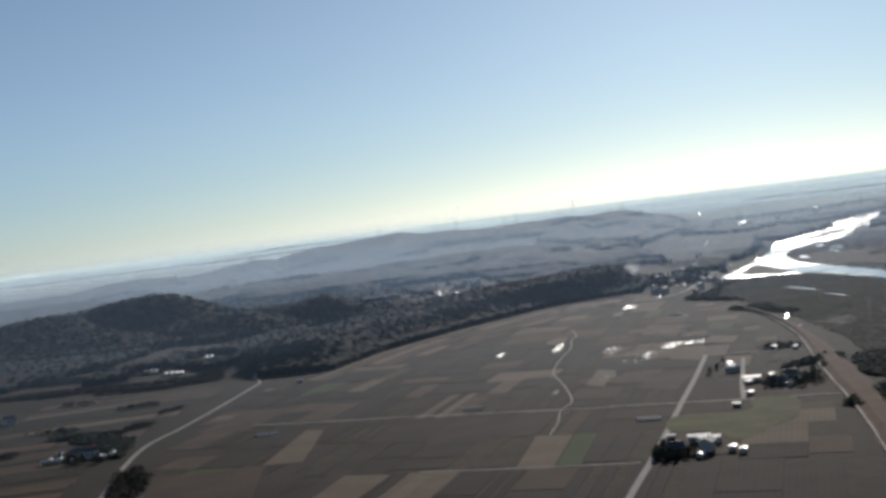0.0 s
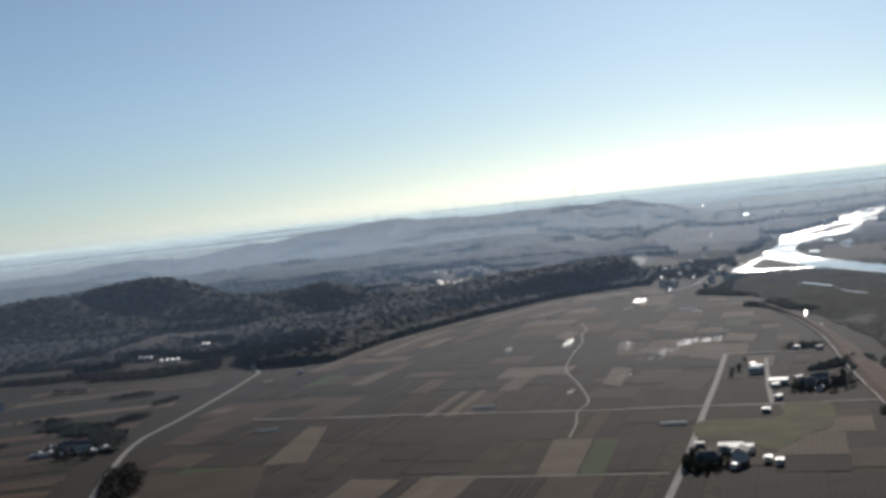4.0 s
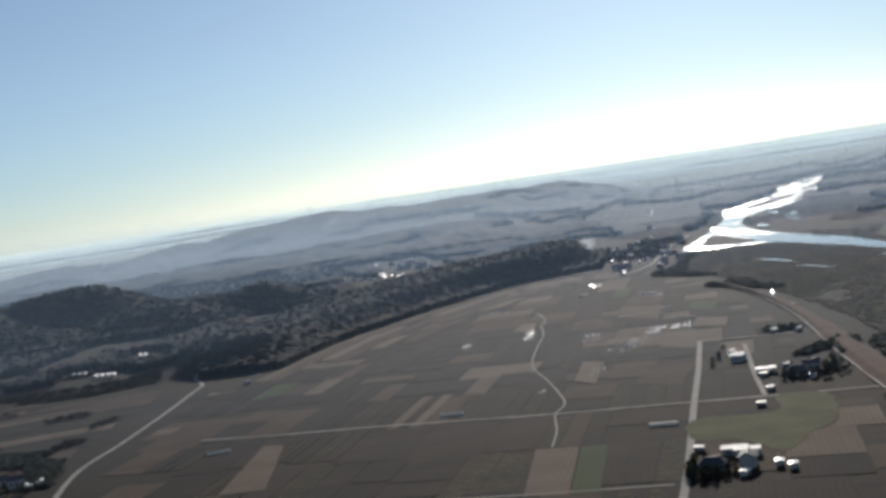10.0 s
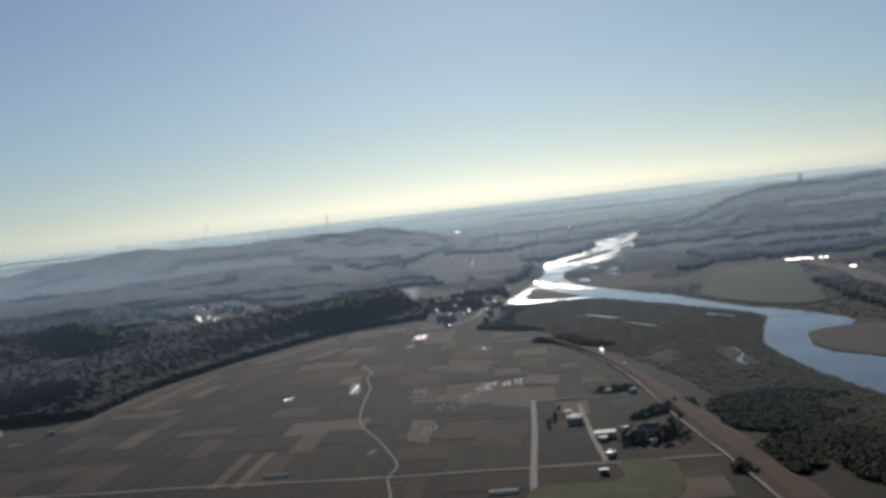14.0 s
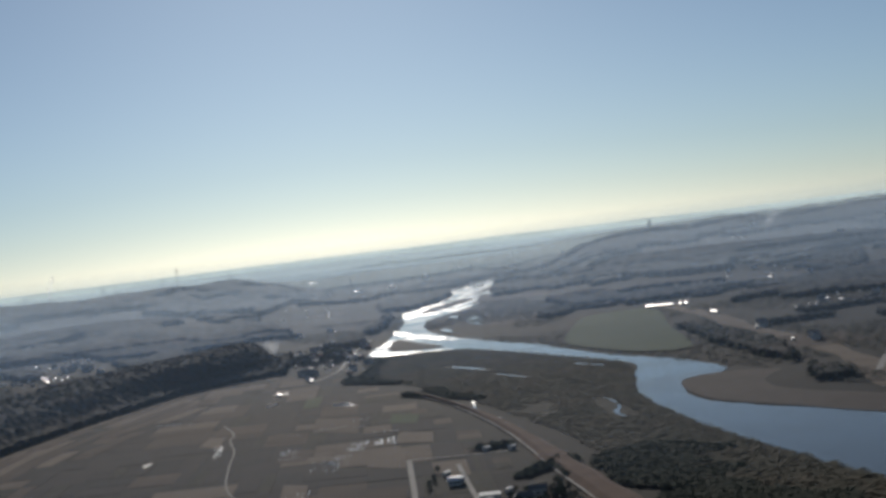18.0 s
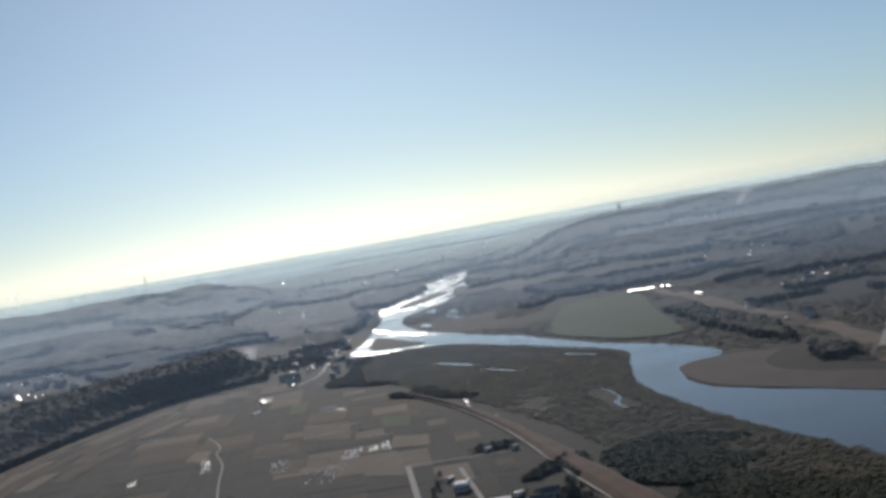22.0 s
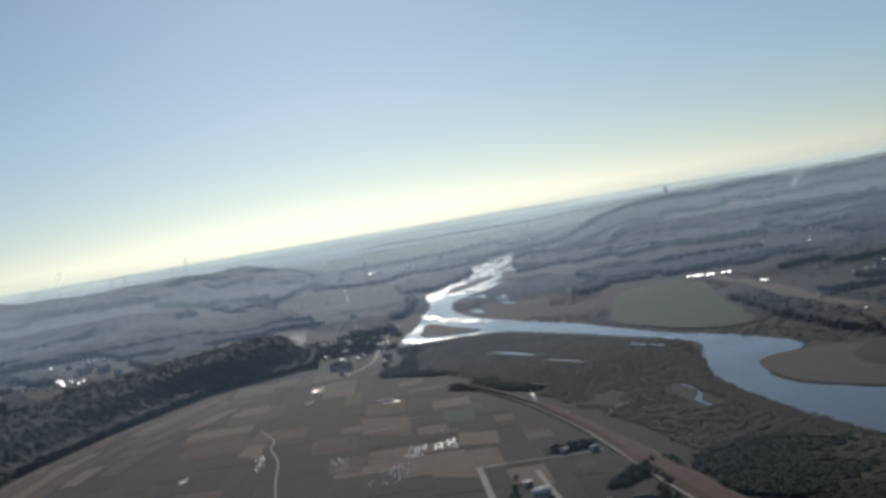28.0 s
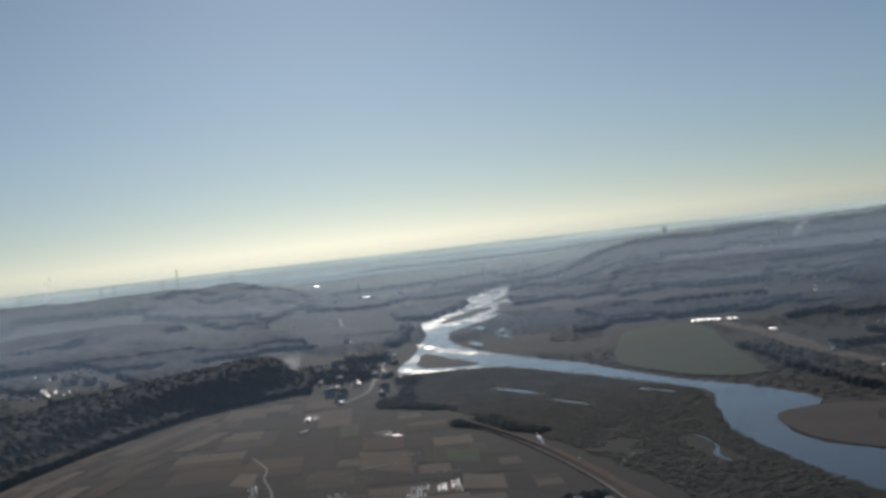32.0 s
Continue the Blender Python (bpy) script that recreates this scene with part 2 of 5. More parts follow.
def haze_veil_material(name, colour, thick, low, high, top):
    """Tinted veil for mist and distance haze that the low sun shines through: drawn out in level streaks, thinning out
    upwards and towards the ground.
    """
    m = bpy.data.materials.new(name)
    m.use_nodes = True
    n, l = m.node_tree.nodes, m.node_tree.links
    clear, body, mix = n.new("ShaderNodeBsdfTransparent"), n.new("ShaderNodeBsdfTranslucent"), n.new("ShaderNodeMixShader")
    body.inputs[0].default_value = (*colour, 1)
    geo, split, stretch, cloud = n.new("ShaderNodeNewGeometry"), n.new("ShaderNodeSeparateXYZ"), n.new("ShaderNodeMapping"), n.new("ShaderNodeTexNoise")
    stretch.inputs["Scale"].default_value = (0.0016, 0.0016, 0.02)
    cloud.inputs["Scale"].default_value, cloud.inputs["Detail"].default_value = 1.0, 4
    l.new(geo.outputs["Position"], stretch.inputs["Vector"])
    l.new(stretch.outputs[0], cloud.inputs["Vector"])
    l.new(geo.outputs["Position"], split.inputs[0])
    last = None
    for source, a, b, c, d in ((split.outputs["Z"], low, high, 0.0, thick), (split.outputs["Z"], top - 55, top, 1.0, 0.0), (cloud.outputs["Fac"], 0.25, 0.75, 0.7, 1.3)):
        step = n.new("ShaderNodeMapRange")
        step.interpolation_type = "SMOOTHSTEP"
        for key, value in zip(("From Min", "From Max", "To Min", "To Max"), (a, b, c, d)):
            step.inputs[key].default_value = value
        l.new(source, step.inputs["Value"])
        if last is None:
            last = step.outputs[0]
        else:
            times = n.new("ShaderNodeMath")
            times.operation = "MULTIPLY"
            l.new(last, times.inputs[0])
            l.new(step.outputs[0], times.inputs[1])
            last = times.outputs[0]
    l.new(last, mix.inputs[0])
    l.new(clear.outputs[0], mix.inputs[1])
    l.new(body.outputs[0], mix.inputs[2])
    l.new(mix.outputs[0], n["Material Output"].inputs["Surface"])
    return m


def painted_haze_material(name, colour, glow):
    """Far land with its haze painted as a soft glow, with faint dark and pale belts of wood and town."""
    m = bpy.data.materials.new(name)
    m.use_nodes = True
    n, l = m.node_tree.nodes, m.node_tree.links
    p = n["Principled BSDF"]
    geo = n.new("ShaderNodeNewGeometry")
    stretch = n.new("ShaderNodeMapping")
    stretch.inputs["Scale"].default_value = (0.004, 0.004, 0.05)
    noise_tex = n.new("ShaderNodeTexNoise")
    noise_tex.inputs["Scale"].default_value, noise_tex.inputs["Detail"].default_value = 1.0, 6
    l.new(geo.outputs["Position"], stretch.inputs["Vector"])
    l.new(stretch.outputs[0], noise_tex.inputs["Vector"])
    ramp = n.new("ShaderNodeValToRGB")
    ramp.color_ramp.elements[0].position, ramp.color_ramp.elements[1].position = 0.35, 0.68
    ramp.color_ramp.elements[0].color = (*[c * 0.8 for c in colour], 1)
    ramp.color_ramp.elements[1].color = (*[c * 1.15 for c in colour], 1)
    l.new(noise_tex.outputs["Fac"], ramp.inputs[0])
    # the haze colour goes into the emission; the land itself gives no light
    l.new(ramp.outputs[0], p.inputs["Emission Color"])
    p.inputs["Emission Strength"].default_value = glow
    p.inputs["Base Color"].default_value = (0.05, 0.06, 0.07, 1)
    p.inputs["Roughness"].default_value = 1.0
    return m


# ---- building helpers ----
def part(name, bm, mat, parent=None, label=""):
    me = bpy.data.meshes.new(name)
    bm.to_mesh(me)
    bm.free()
    me.materials.append(mat)
    ob = new(name, me)
    if parent:
        ob.parent = parent
    return tagged(ob, label)


def raw(name, verts, faces, mat, parent=None, smooth=False):
    """A mesh from arrays of places and of equal-sided faces."""
    me = bpy.data.meshes.new(name)
    verts, faces = np.asarray(verts, np.float32), np.asarray(faces, np.int32)
    me.vertices.add(len(verts))
    me.vertices.foreach_set("co", verts.ravel())
    k = faces.shape[1]
    me.loops.add(faces.size)
    me.loops.foreach_set("vertex_index", faces.ravel())
    me.polygons.add(len(faces))
    me.polygons.foreach_set("loop_start", np.arange(0, faces.size, k, dtype=np.int32))
    me.polygons.foreach_set("use_smooth", np.full(len(faces), smooth))
    me.update(calc_edges=True)
    me.materials.append(mat)
    ob = new(name, me)
    if parent:
        ob.parent = parent
    return ob


def box(bm, x0, y0, z0, x1, y1, z1):
    v = [bm.verts.new(p) for p in ((x0, y0, z0), (x1, y0, z0), (x1, y1, z0), (x0, y1, z0), (x0, y0, z1), (x1, y0, z1), (x1, y1, z1), (x0, y1, z1))]
    for f in ((3, 2, 1, 0), (4, 5, 6, 7), (0, 1, 5, 4), (1, 2, 6, 5), (2, 3, 7, 6), (3, 0, 4, 7)):
        bm.faces.new([v[i] for i in f])


def curve_points(points, step=10.0, closed=False):
    """A smooth line (Catmull-Rom) through a few plan points."""
    p = [np.array(q, float) for q in points]
    out = []
    n = len(p)
    for i in range(n if closed else n - 1):
        a, b = p[i], p[(i + 1) % n]
        a0 = p[i - 1] if closed or i else 2 * a - b
        b1 = p[(i + 2) % n] if closed or i + 2 < n else 2 * b - a
        k = max(2, int(np.linalg.norm(b - a) / step))
        for j in range(k):
            s = j / k
            out.append(0.5 * (2 * a + (b - a0) * s + (2 * a0 - 5 * a + 4 * b - b1) * s**2 + (3 * a - a0 - 3 * b + b1) * s**3))
    if not closed:
        out.append(p[-1])
    return np.array(out)


def inside(poly, x, y):
    """Which of the places lie inside an outline."""
    poly = np.asarray(poly, float)
    x, y = np.asarray(x, float), np.asarray(y, float)
    hit = np.zeros(x.shape, bool)
    for (x0, y0), (x1, y1) in zip(poly, np.roll(poly, -1, 0)):
        if y0 != y1:
            hit ^= ((y0 > y) != (y1 > y)) & (x < (x1 - x0) * (y - y0) / (y1 - y0) + x0)
    return hit


def line_distance(points, x, y):
    """Distance to a line through plan points, and the share of the way along it."""
    p = np.asarray(points, float)
    best, along = np.full(np.shape(x), 1e9), np.zeros(np.shape(x))
    total = len(p) - 1
    for i in range(total):
        d = p[i + 1] - p[i]
        s = np.clip(((x - p[i][0]) * d[0] + (y - p[i][1]) * d[1]) / (d @ d), 0, 1)
        q = np.hypot(x - p[i][0] - s * d[0], y - p[i][1] - s * d[1])
        along = np.where(q < best, (i + s) / total, along)
        best = np.minimum(best, q)
    return best, along


def soft(d, reach):
    """1 on the line, 0 at the reach, rounded at both ends."""
    s = np.clip(1 - d / reach, 0, 1)
    return s * s * (3 - 2 * s)


WAVES = [(math.cos(a) / w, math.sin(a) / w, p, g) for a, w, p, g in zip(np.random.uniform(0, 6.28, 14), np.geomspace(260, 18, 14), np.random.uniform(0, 6.28, 14), np.geomspace(1, 0.14, 14))]


def ripple(x, y):
    return sum(g * np.sin(x * a + y * b + p) for a, b, p, g in WAVES) / 2.2


# ---- the plan ----
RIVER = curve_points([(380, 300), (405, 620), (439, 777), (464, 877), (489, 945), (516, 1016), (560, 1089), (601, 1151), (622, 1195), (628, 1330), (634, 1480), (628, 1560), (586, 1604), (556, 1640),
                      (600, 1730), (639, 1794), (726, 1961), (800, 2110), (860, 2260), (920, 2370), (1030, 2500), (1160, 2690), (1240, 2865), (1386, 3059), (1480, 3160),
                      (1440, 3060), (1330, 2860), (1254, 2720), (1165, 2530), (1005, 2278), (842, 2101), (785, 2000), (735, 1867), (706, 1736), (694, 1590), (682, 1458), (661, 1339), (652, 1250), (650, 1150), (625, 1058), (585, 1042),
                      (561, 1022), (533, 978), (518, 930), (522, 870), (538, 762), (560, 600), (560, 300)], 12, True)
RIVER += np.random.default_rng(4).uniform(-1.8, 1.8, RIVER.shape)
HILL_BASE = [(17, 1108), (105, 1287), (205, 1421), (324, 1553), (432, 1590)]
PLAIN = [(-85, -120), (-85, 420), (-82, 640), (-75, 860), (-50, 985), (-25, 1090), (17, 1108), (105, 1287), (205, 1421), (324, 1553), (432, 1590), (470, 1500), (440, 1300), (405, 1110), (368, 965), (318, 790), (268, 635), (225, 512), (170, 330), (130, 200), (60, 0), (20, -120)]
PLAIN_C = np.array(PLAIN, float)
RIDGE = [(40, 1290), (110, 1420), (205, 1545), (300, 1640), (385, 1695), (440, 1715)]
# the skyline seen from the plain: bearing in degrees and height of the wooded plateau that closes the land
SKY_AZ = [-60, -12, -10.7, -8.5, -6.7, -4.9, -3.1, -0.5, 0.5, 2.2, 3.6, 5.5, 7.9, 9.8, 12.6, 15.6, 16.8, 17.7, 18.5, 19.3, 27, 28, 29, 30.5, 34, 40, 46, 60, 90]
SKY_Z = [25, 14, 14, 8, 30, 39, 29, 51, 45, 65, 65, 75, 65, 69, 66, 57, 41, 24, 9, 0, 0, 18, 42, 58, 66, 72, 77, 70, 30]
HILLS = [(-310, 1830, 180, 42), (-205, 1650, 105, 30), (-70, 1700, 110, 32), (-5, 1800, 85, 28), (62, 1745, 75, 31), (-490, 1740, 150, 44), (-172, 1900, 150, 55), (-680, 1850, 190, 44), (60, 2050, 120, 16), (-260, 2200, 260, 34), (-850, 2100, 300, 46), (-420, 2650, 420, 32), (60, 2750, 380, 24), (380, 2700, 250, 16), (420, 3050, 360, 24)]


def height(x, y, river=True):
    x, y = np.asarray(x, float), np.asarray(y, float)
    d, s = line_distance(RIDGE, x, y)
    rough = ripple(x, y)
    # its end falls off steeply towards the village
    end = soft(np.clip(60 - (0.3346 * (y - 226) - 6.5 - x), 0, 60), 60)
    z = (18 + 9 * s) * np.minimum(1, 1.4 * soft(d, 122)) * end * (0.92 + 0.08 * rough)
    # the ridge meets the plain along its foot
    foot, _ = line_distance(HILL_BASE, x, y)
    z = z * np.where(inside(PLAIN, x, y), 0, 1 - soft(foot, 48))
    far = np.abs(np.hypot(x, y) - 3700)
    bearing = np.degrees(np.arctan2(x, y))
    z = np.maximum(z, np.interp(bearing, SKY_AZ, SKY_Z) * soft(far, np.interp(bearing, (20, 27), (900, 1450))) * (0.98 + 0.1 * ripple(x * 2.2, y * 2.2)))
    # wooded knolls before it
    z = np.maximum(z, 34 * np.clip(ripple(x * 1.1 + 50, y * 1.1), 0, 1) * soft(np.abs(np.hypot(x, y) - 2800), 600) * np.clip((0.34 * y - x) / 200, 0, 1))
    bumps = np.zeros(x.shape)
    for hx, hy, r, h in HILLS:
        bumps = np.maximum(bumps, h * soft(np.hypot(x - hx, y - hy), r * 1.45) * (1 + 0.3 * rough))
    z = np.maximum(z, bumps)
    # the valley behind the ridge lies a little higher than the plain
    behind = np.clip((y - 1700 - (x - 330) * 1.0) / 400, 0, 1) * np.clip((620 - x) / 200, 0, 1)
    z = np.maximum(z, 12 * behind)
    z = np.maximum(z, 0)
    # far rim of the land
    r = np.hypot(x, y - 180)
    z += (62 + 5 * rough) * np.clip((r - 3600) / 1000, 0, 1) ** 1.5
    # river corridor
    if not river:
        return z
    d, _ = line_distance(np.r_[RIVER[::3], RIVER[:1]], x, y)
    wet = inside(RIVER[::2], x, y)
    z = z - 1.2 * np.where(wet, 1, soft(np.maximum(d - 25, 0), 60)) * (z < 8)
    return z


def grid_lines(core0, core1, step, far):
    inner = list(np.arange(core0, core1 + 1, step))
    low, high, k = [], [], step
    a, b = core0, core1
    while a > -far or b < far:
        k *= 1.12
        a, b = a - k, b + k
        low.append(max(a, -far - 40 * len(low)))
        high.append(min(b, far + 40 * len(high)))
    return np.array(sorted(set(np.round([v for v in low if v > -far * 1.01] + inner + [v for v in high if v < far * 1.01], 2)) | {-far, far}))


gx, gy = grid_lines(-1100, 1500, 16, 4750), grid_lines(250, 4200, 16, 4750)
GX, GY = np.meshgrid(gx, gy)
GZ = height(GX, GY)
nx, ny = len(gx), len(gy)
idx = np.arange(nx * ny).reshape(ny, nx)
quads = np.stack([idx[:-1, :-1], idx[:-1, 1:], idx[1:, 1:], idx[1:, :-1]], -1).reshape(-1, 4)
near_quad = np.hypot(GX, GY).reshape(-1)[quads].min(1) < 2350
ground = raw("ground", np.stack([GX, GY, GZ], -1).reshape(-1, 3), quads[near_quad], M_GROUND, smooth=True)
far_land = raw("far_land", np.stack([GX, GY, GZ], -1).reshape(-1, 3), quads[~near_quad], M_FARLAND, smooth=True)
tagged(far_land, "hazy blue-grey land stretching to the horizon", "backdrop", kind="structure")
tagged(ground, "brown winter valley floor rising into low hills", "ground", kind="structure")


def sheet(name, outline, z, mat, parent=None, thick=0.0, label="", category="", kind=""):
    """A flat piece of ground with the given outline; thick: an edge that goes down."""
    bm = bmesh.new()
    pts = [tuple(p) for p in outline]
    vs = [bm.verts.new((x, y, z)) for x, y in pts]
    es = [bm.edges.new((vs[i], vs[(i + 1) % len(vs)])) for i in range(len(vs))]
    bmesh.ops.triangle_fill(bm, edges=es, use_beauty=True)
    for f in bm.faces:
        f.normal_update()
        if f.normal.z < 0:
            f.normal_flip()
    if thick:
        low = [bm.verts.new((x, y, z - thick)) for x, y in pts]
        for i in range(len(pts)):
            j = (i + 1) % len(pts)
            bm.faces.new((vs[j], vs[i], low[i], low[j]))
    ob = part(name, bm, mat, parent, label)
    return tagged(ob, label, category, kind=kind)


def strip(name, line, width, z, mat, parent=None, label="", category="", kind="structure", crown=0.0, follow=False, wobble=0.0, taper=0.0):
    """A road or bank along a plan line: flat, or raised with sloping sides."""
    line = np.asarray(line, float)
    t = np.gradient(line, axis=0)
    t /= np.linalg.norm(t, axis=1)[:, None]
    nrm = np.stack([t[:, 1], -t[:, 0]], 1)
    prof = [(-0.5, 0), (-0.22, crown), (0.22, crown), (0.5, 0)] if crown else [(-0.5, 0), (0, 0.02), (0.5, 0)]
    w = width * (1 + wobble * np.sin(np.arange(len(line)) * 0.9) * np.cos(np.arange(len(line)) * 0.37))
    if taper:
        w = w * np.clip((1 - np.linspace(0, 1, len(line))) / taper, 0.25, 1)
    base = height(line[:, 0], line[:, 1]) if follow else np.zeros(len(line))
    v = [np.c_[line + nrm * (a * w)[:, None], base + z + b] for a, b in prof]
    k = len(prof)
    v = np.stack(v, 1).reshape(-1, 3)
    i = np.arange(len(line) - 1)[:, None] * k + np.arange(k - 1)[None]
    f = np.stack([i, i + 1, i + 1 + k, i + k], -1).reshape(-1, 4)
    ob = raw(name, v, f, mat, parent)
    return tagged(ob, label, category, kind=kind)


# ---- river ----
river = sheet("river_water", RIVER, -0.85, M_WATER, None, 0, "broad shallow river shining in the low sun", "water", "structure")


def bar(outline, label, mat=None, z=-0.55, step=9):
    pts = curve_points(outline, step, True)
    pts += np.random.uniform(-1.5, 1.5, pts.shape)
    return sheet("sandbar", pts, z, mat or M_SAND, None, 0.5, label, "sandbar", "structure")


bar([(667, 1815), (654, 1720), (640, 1622), (608, 1640), (598, 1680), (628, 1750)], "low brown sandbar in the shallow river")
bar([(900, 2262), (943, 2345), (1020, 2440), (1092, 2520), (1106, 2490), (1040, 2400), (960, 2310)], "long narrow gravel bar in the bright river")
bar([(1180, 2640), (1250, 2740), (1330, 2860), (1300, 2790), (1230, 2680)], "thin gravel bar in the far river")
bar([(1090, 2420), (1120, 2500), (1180, 2590), (1170, 2545), (1120, 2450)], "thin gravel bar in the far river")

for pts in ([(491, 1026), (484.5, 1003), (475.5, 981), (466, 967), (460, 962), (454, 948), (449, 930), (451, 930), (455.5, 945), (462, 958), (468, 965), (477, 980), (486, 1002)],
            [(542, 1392), (547, 1355), (544, 1318), (541, 1330), (540, 1365)], [(533, 1272), (531, 1213), (529, 1225), (530, 1262)],
            [(602, 1250), (601, 1228), (598, 1228), (598, 1246)], [(602, 1222), (601, 1200), (598, 1203), (599, 1220)],
            [(807, 1848), (825, 1900), (850, 1940), (884, 2026), (862, 2010), (831, 1950), (808, 1890)], [(855, 2020), (872, 2060), (880, 2095), (862, 2080)], [(735, 1800), (752, 1835), (758, 1870), (742, 1850)],
            [(442.5, 1141), (430.2, 1110), (415.6, 1078.5), (414.6, 1080), (428.4, 1111), (441, 1142)]):
    sheet("pond", curve_points(pts, 5, True), 0.14, M_RAPIDS if pts[0] == (442.5, 1141) else M_WATER, None, 0, "narrow pond lying in the scrub", "pond", "structure")
for pts in ([(560, 1643), (582, 1612), (622, 1586), (636, 1580), (638, 1592), (612, 1604), (590, 1632), (578, 1672)], [(720, 1958), (696, 1880), (684, 1800), (682, 1740), (688, 1660), (694, 1600), (697, 1690), (703, 1760), (710, 1850)]):
    sheet("rapids", curve_points(pts, 8, True), -0.81, M_RAPIDS, None, 0, "rippling shallows glittering in the low sun", "water", "structure")

far_reach = RIVER[RIVER[:, 1] > 2190]
sheet("rapids", far_reach * 0.985 + far_reach.mean(0) * 0.015, -0.81, M_RAPIDS, None, 0, "rippling far reach glittering in the low sun", "water", "structure")

# ---- floodplain, sandbars and fields beyond the levee ----
sheet("floodplain", curve_points([(300, 560), (352, 760), (400, 930), (432, 1090), (470, 1300), (505, 1500), (540, 1590), (600, 1580), (624, 1540), (626, 1450), (624, 1330), (614, 1200), (594, 1157), (553, 1095), (509, 1022), (481, 950), (456, 880), (432, 785), (396, 620), (370, 560)], 12, True),
      0.07, M_SCRUB, None, 1.3, "olive and brown scrub on the floodplain", "scrub", "structure")
sheet("sandbar", curve_points([(584, 1047), (558, 1024), (536, 980), (522, 930), (526, 870), (545, 762), (640, 760), (650, 860), (640, 960), (630, 1030)], 12, True), -0.6, M_SAND, None, 0, "wide bare brown sandbar on the river bend", "sandbar", "structure")
GREEN_FIELD = curve_points([(796, 1590), (890, 1710), (968, 1705), (930, 1600), (898, 1549), (820, 1420), (750, 1290), (700, 1215), (672, 1250), (676, 1340), (700, 1440)], 15, True)
sheet("meadow", GREEN_FIELD, 0.1, M_GREEN, None, 0, "large green meadow beside the river", "meadow", "structure")
strip("meadow", curve_points([(1000, 1690), (976, 1637), (892, 1434), (828, 1303), (767, 1149), (719, 1041), (664, 940), (603, 844), (560, 700)], 20), 22, 0.2, M_TAN, None, "long grassy bank of pale dry grass", "bank", wobble=0.3)
sheet("meadow", [(790, 2870), (950, 3120), (1110, 3010), (930, 2500), (795, 2200), (712, 2030), (636, 1970), (636, 2100), (675, 2450)], 0.15, M_SCRUB, None, 0, "brown fields behind the riverside village", "farmland", "structure")

# ---- roads, lanes and the levee ----
MAIN_ROAD = curve_points([(95, 440), (126, 516), (168, 614), (213, 724), (255, 825), (296, 927)], 15)
strip("road", MAIN_ROAD, 3.2, 0.34, M_ROAD, None, "straight pale concrete farm road between fields", "road")
strip("road", curve_points([(-110, 560), (-97, 660), (-94, 778), (-87, 862), (-68, 930), (-45, 1021), (-27, 1100), (-17, 1150), (-22, 1195), (-15, 1225), (-14, 1268)], 12), 3.3, 0.3, M_ROAD, None, "pale winding country road at the foot of the hills", "road", follow=True)
strip("road", curve_points([(-20, 890), (21, 862), (80, 826), (140, 784), (211, 741), (250, 718), (283, 699), (306, 686)], 15), 3.0, 0.32, M_ROAD, None, "narrow pale lane across the fields", "lane")
strip("road", curve_points([(60, 645), (96, 622), (153, 590)], 12), 1.6, 0.31, M_ROAD, None, "narrow pale field track", "lane")
strip("road", curve_points([(249, 722), (270, 782), (308, 884)], 12), 2.6, 0.33, M_ROAD, None, "narrow pale lane past the farmstead", "lane")
strip("road", curve_points([(296, 927), (330, 905), (352, 892)], 12), 2.0, 0.31, M_ROAD, None, "narrow pale field track", "lane")
strip("road", curve_points([(271, 1240), (262, 1180), (250, 1149), (236, 1090), (212, 1020), (190, 945), (181, 870), (170, 800), (157, 772), (146, 730), (134, 695)], 10), 1.05, 0.33, M_ROAD, None, "winding pale lane beside a field ditch", "lane")
strip("road", curve_points([(1021, 3052), (860, 2610), (619, 1944)], 40), 4.2, 0.5, M_ROAD, None, "long straight pale road behind the village", "road")
strip("road", curve_points([(422, 1460), (468, 1514), (515, 1610), (558, 1703), (652, 1874)], 20), 4.0, 0.35, M_ROAD, None, "village road", "road")
strip("road", curve_points([(649, 917), (798, 1059), (854, 1121)], 20), 5.0, 0.3, M_ROAD, None, "pale road across the far bank", "road")
strip("road", curve_points([(406, 974), (418, 990), (432, 1001)], 6), 2.0, 0.3, M_ROAD, None, "short pale track down from the bank", "lane")
strip("road", curve_points([(335, 732), (351, 717)], 6), 1.6, 0.3, M_ROAD, None, "short pale track on the floodplain", "lane")
LEVEE = curve_points([(10, -160), (80, 40), (150, 240), (196, 380), (241, 502), (284, 629), (331, 784), (380, 946), (405, 1050), (421, 1140), (432, 1230)], 12)
strip("levee", LEVEE, 20, 0.12, M_BANK, None, "long raised river bank of dry brown grass", "levee", crown=2.6, wobble=0.12, taper=0.3)
strip("levee_path", LEVEE + np.array([-8.5, 2.5]) * np.clip(np.linspace(1, 0, len(LEVEE)) / 0.3, 0.25, 1)[:, None], 1.5, 1.05, M_ROAD, None, "pale track along the river bank", "path")

# ---- field plots, in rows between the lanes ----
U, W = np.array([0.381, 0.924]), np.array([0.857, -0.515])
O = np.array([211.0, 738.0])
KINDS = [(M_SOIL, "bare ploughed field", 0.68), (M_TAN, "pale straw-covered field", 0.1), (M_RUST, "dry brown field", 0.19), (M_GREEN, "winter green field", 0.02)]


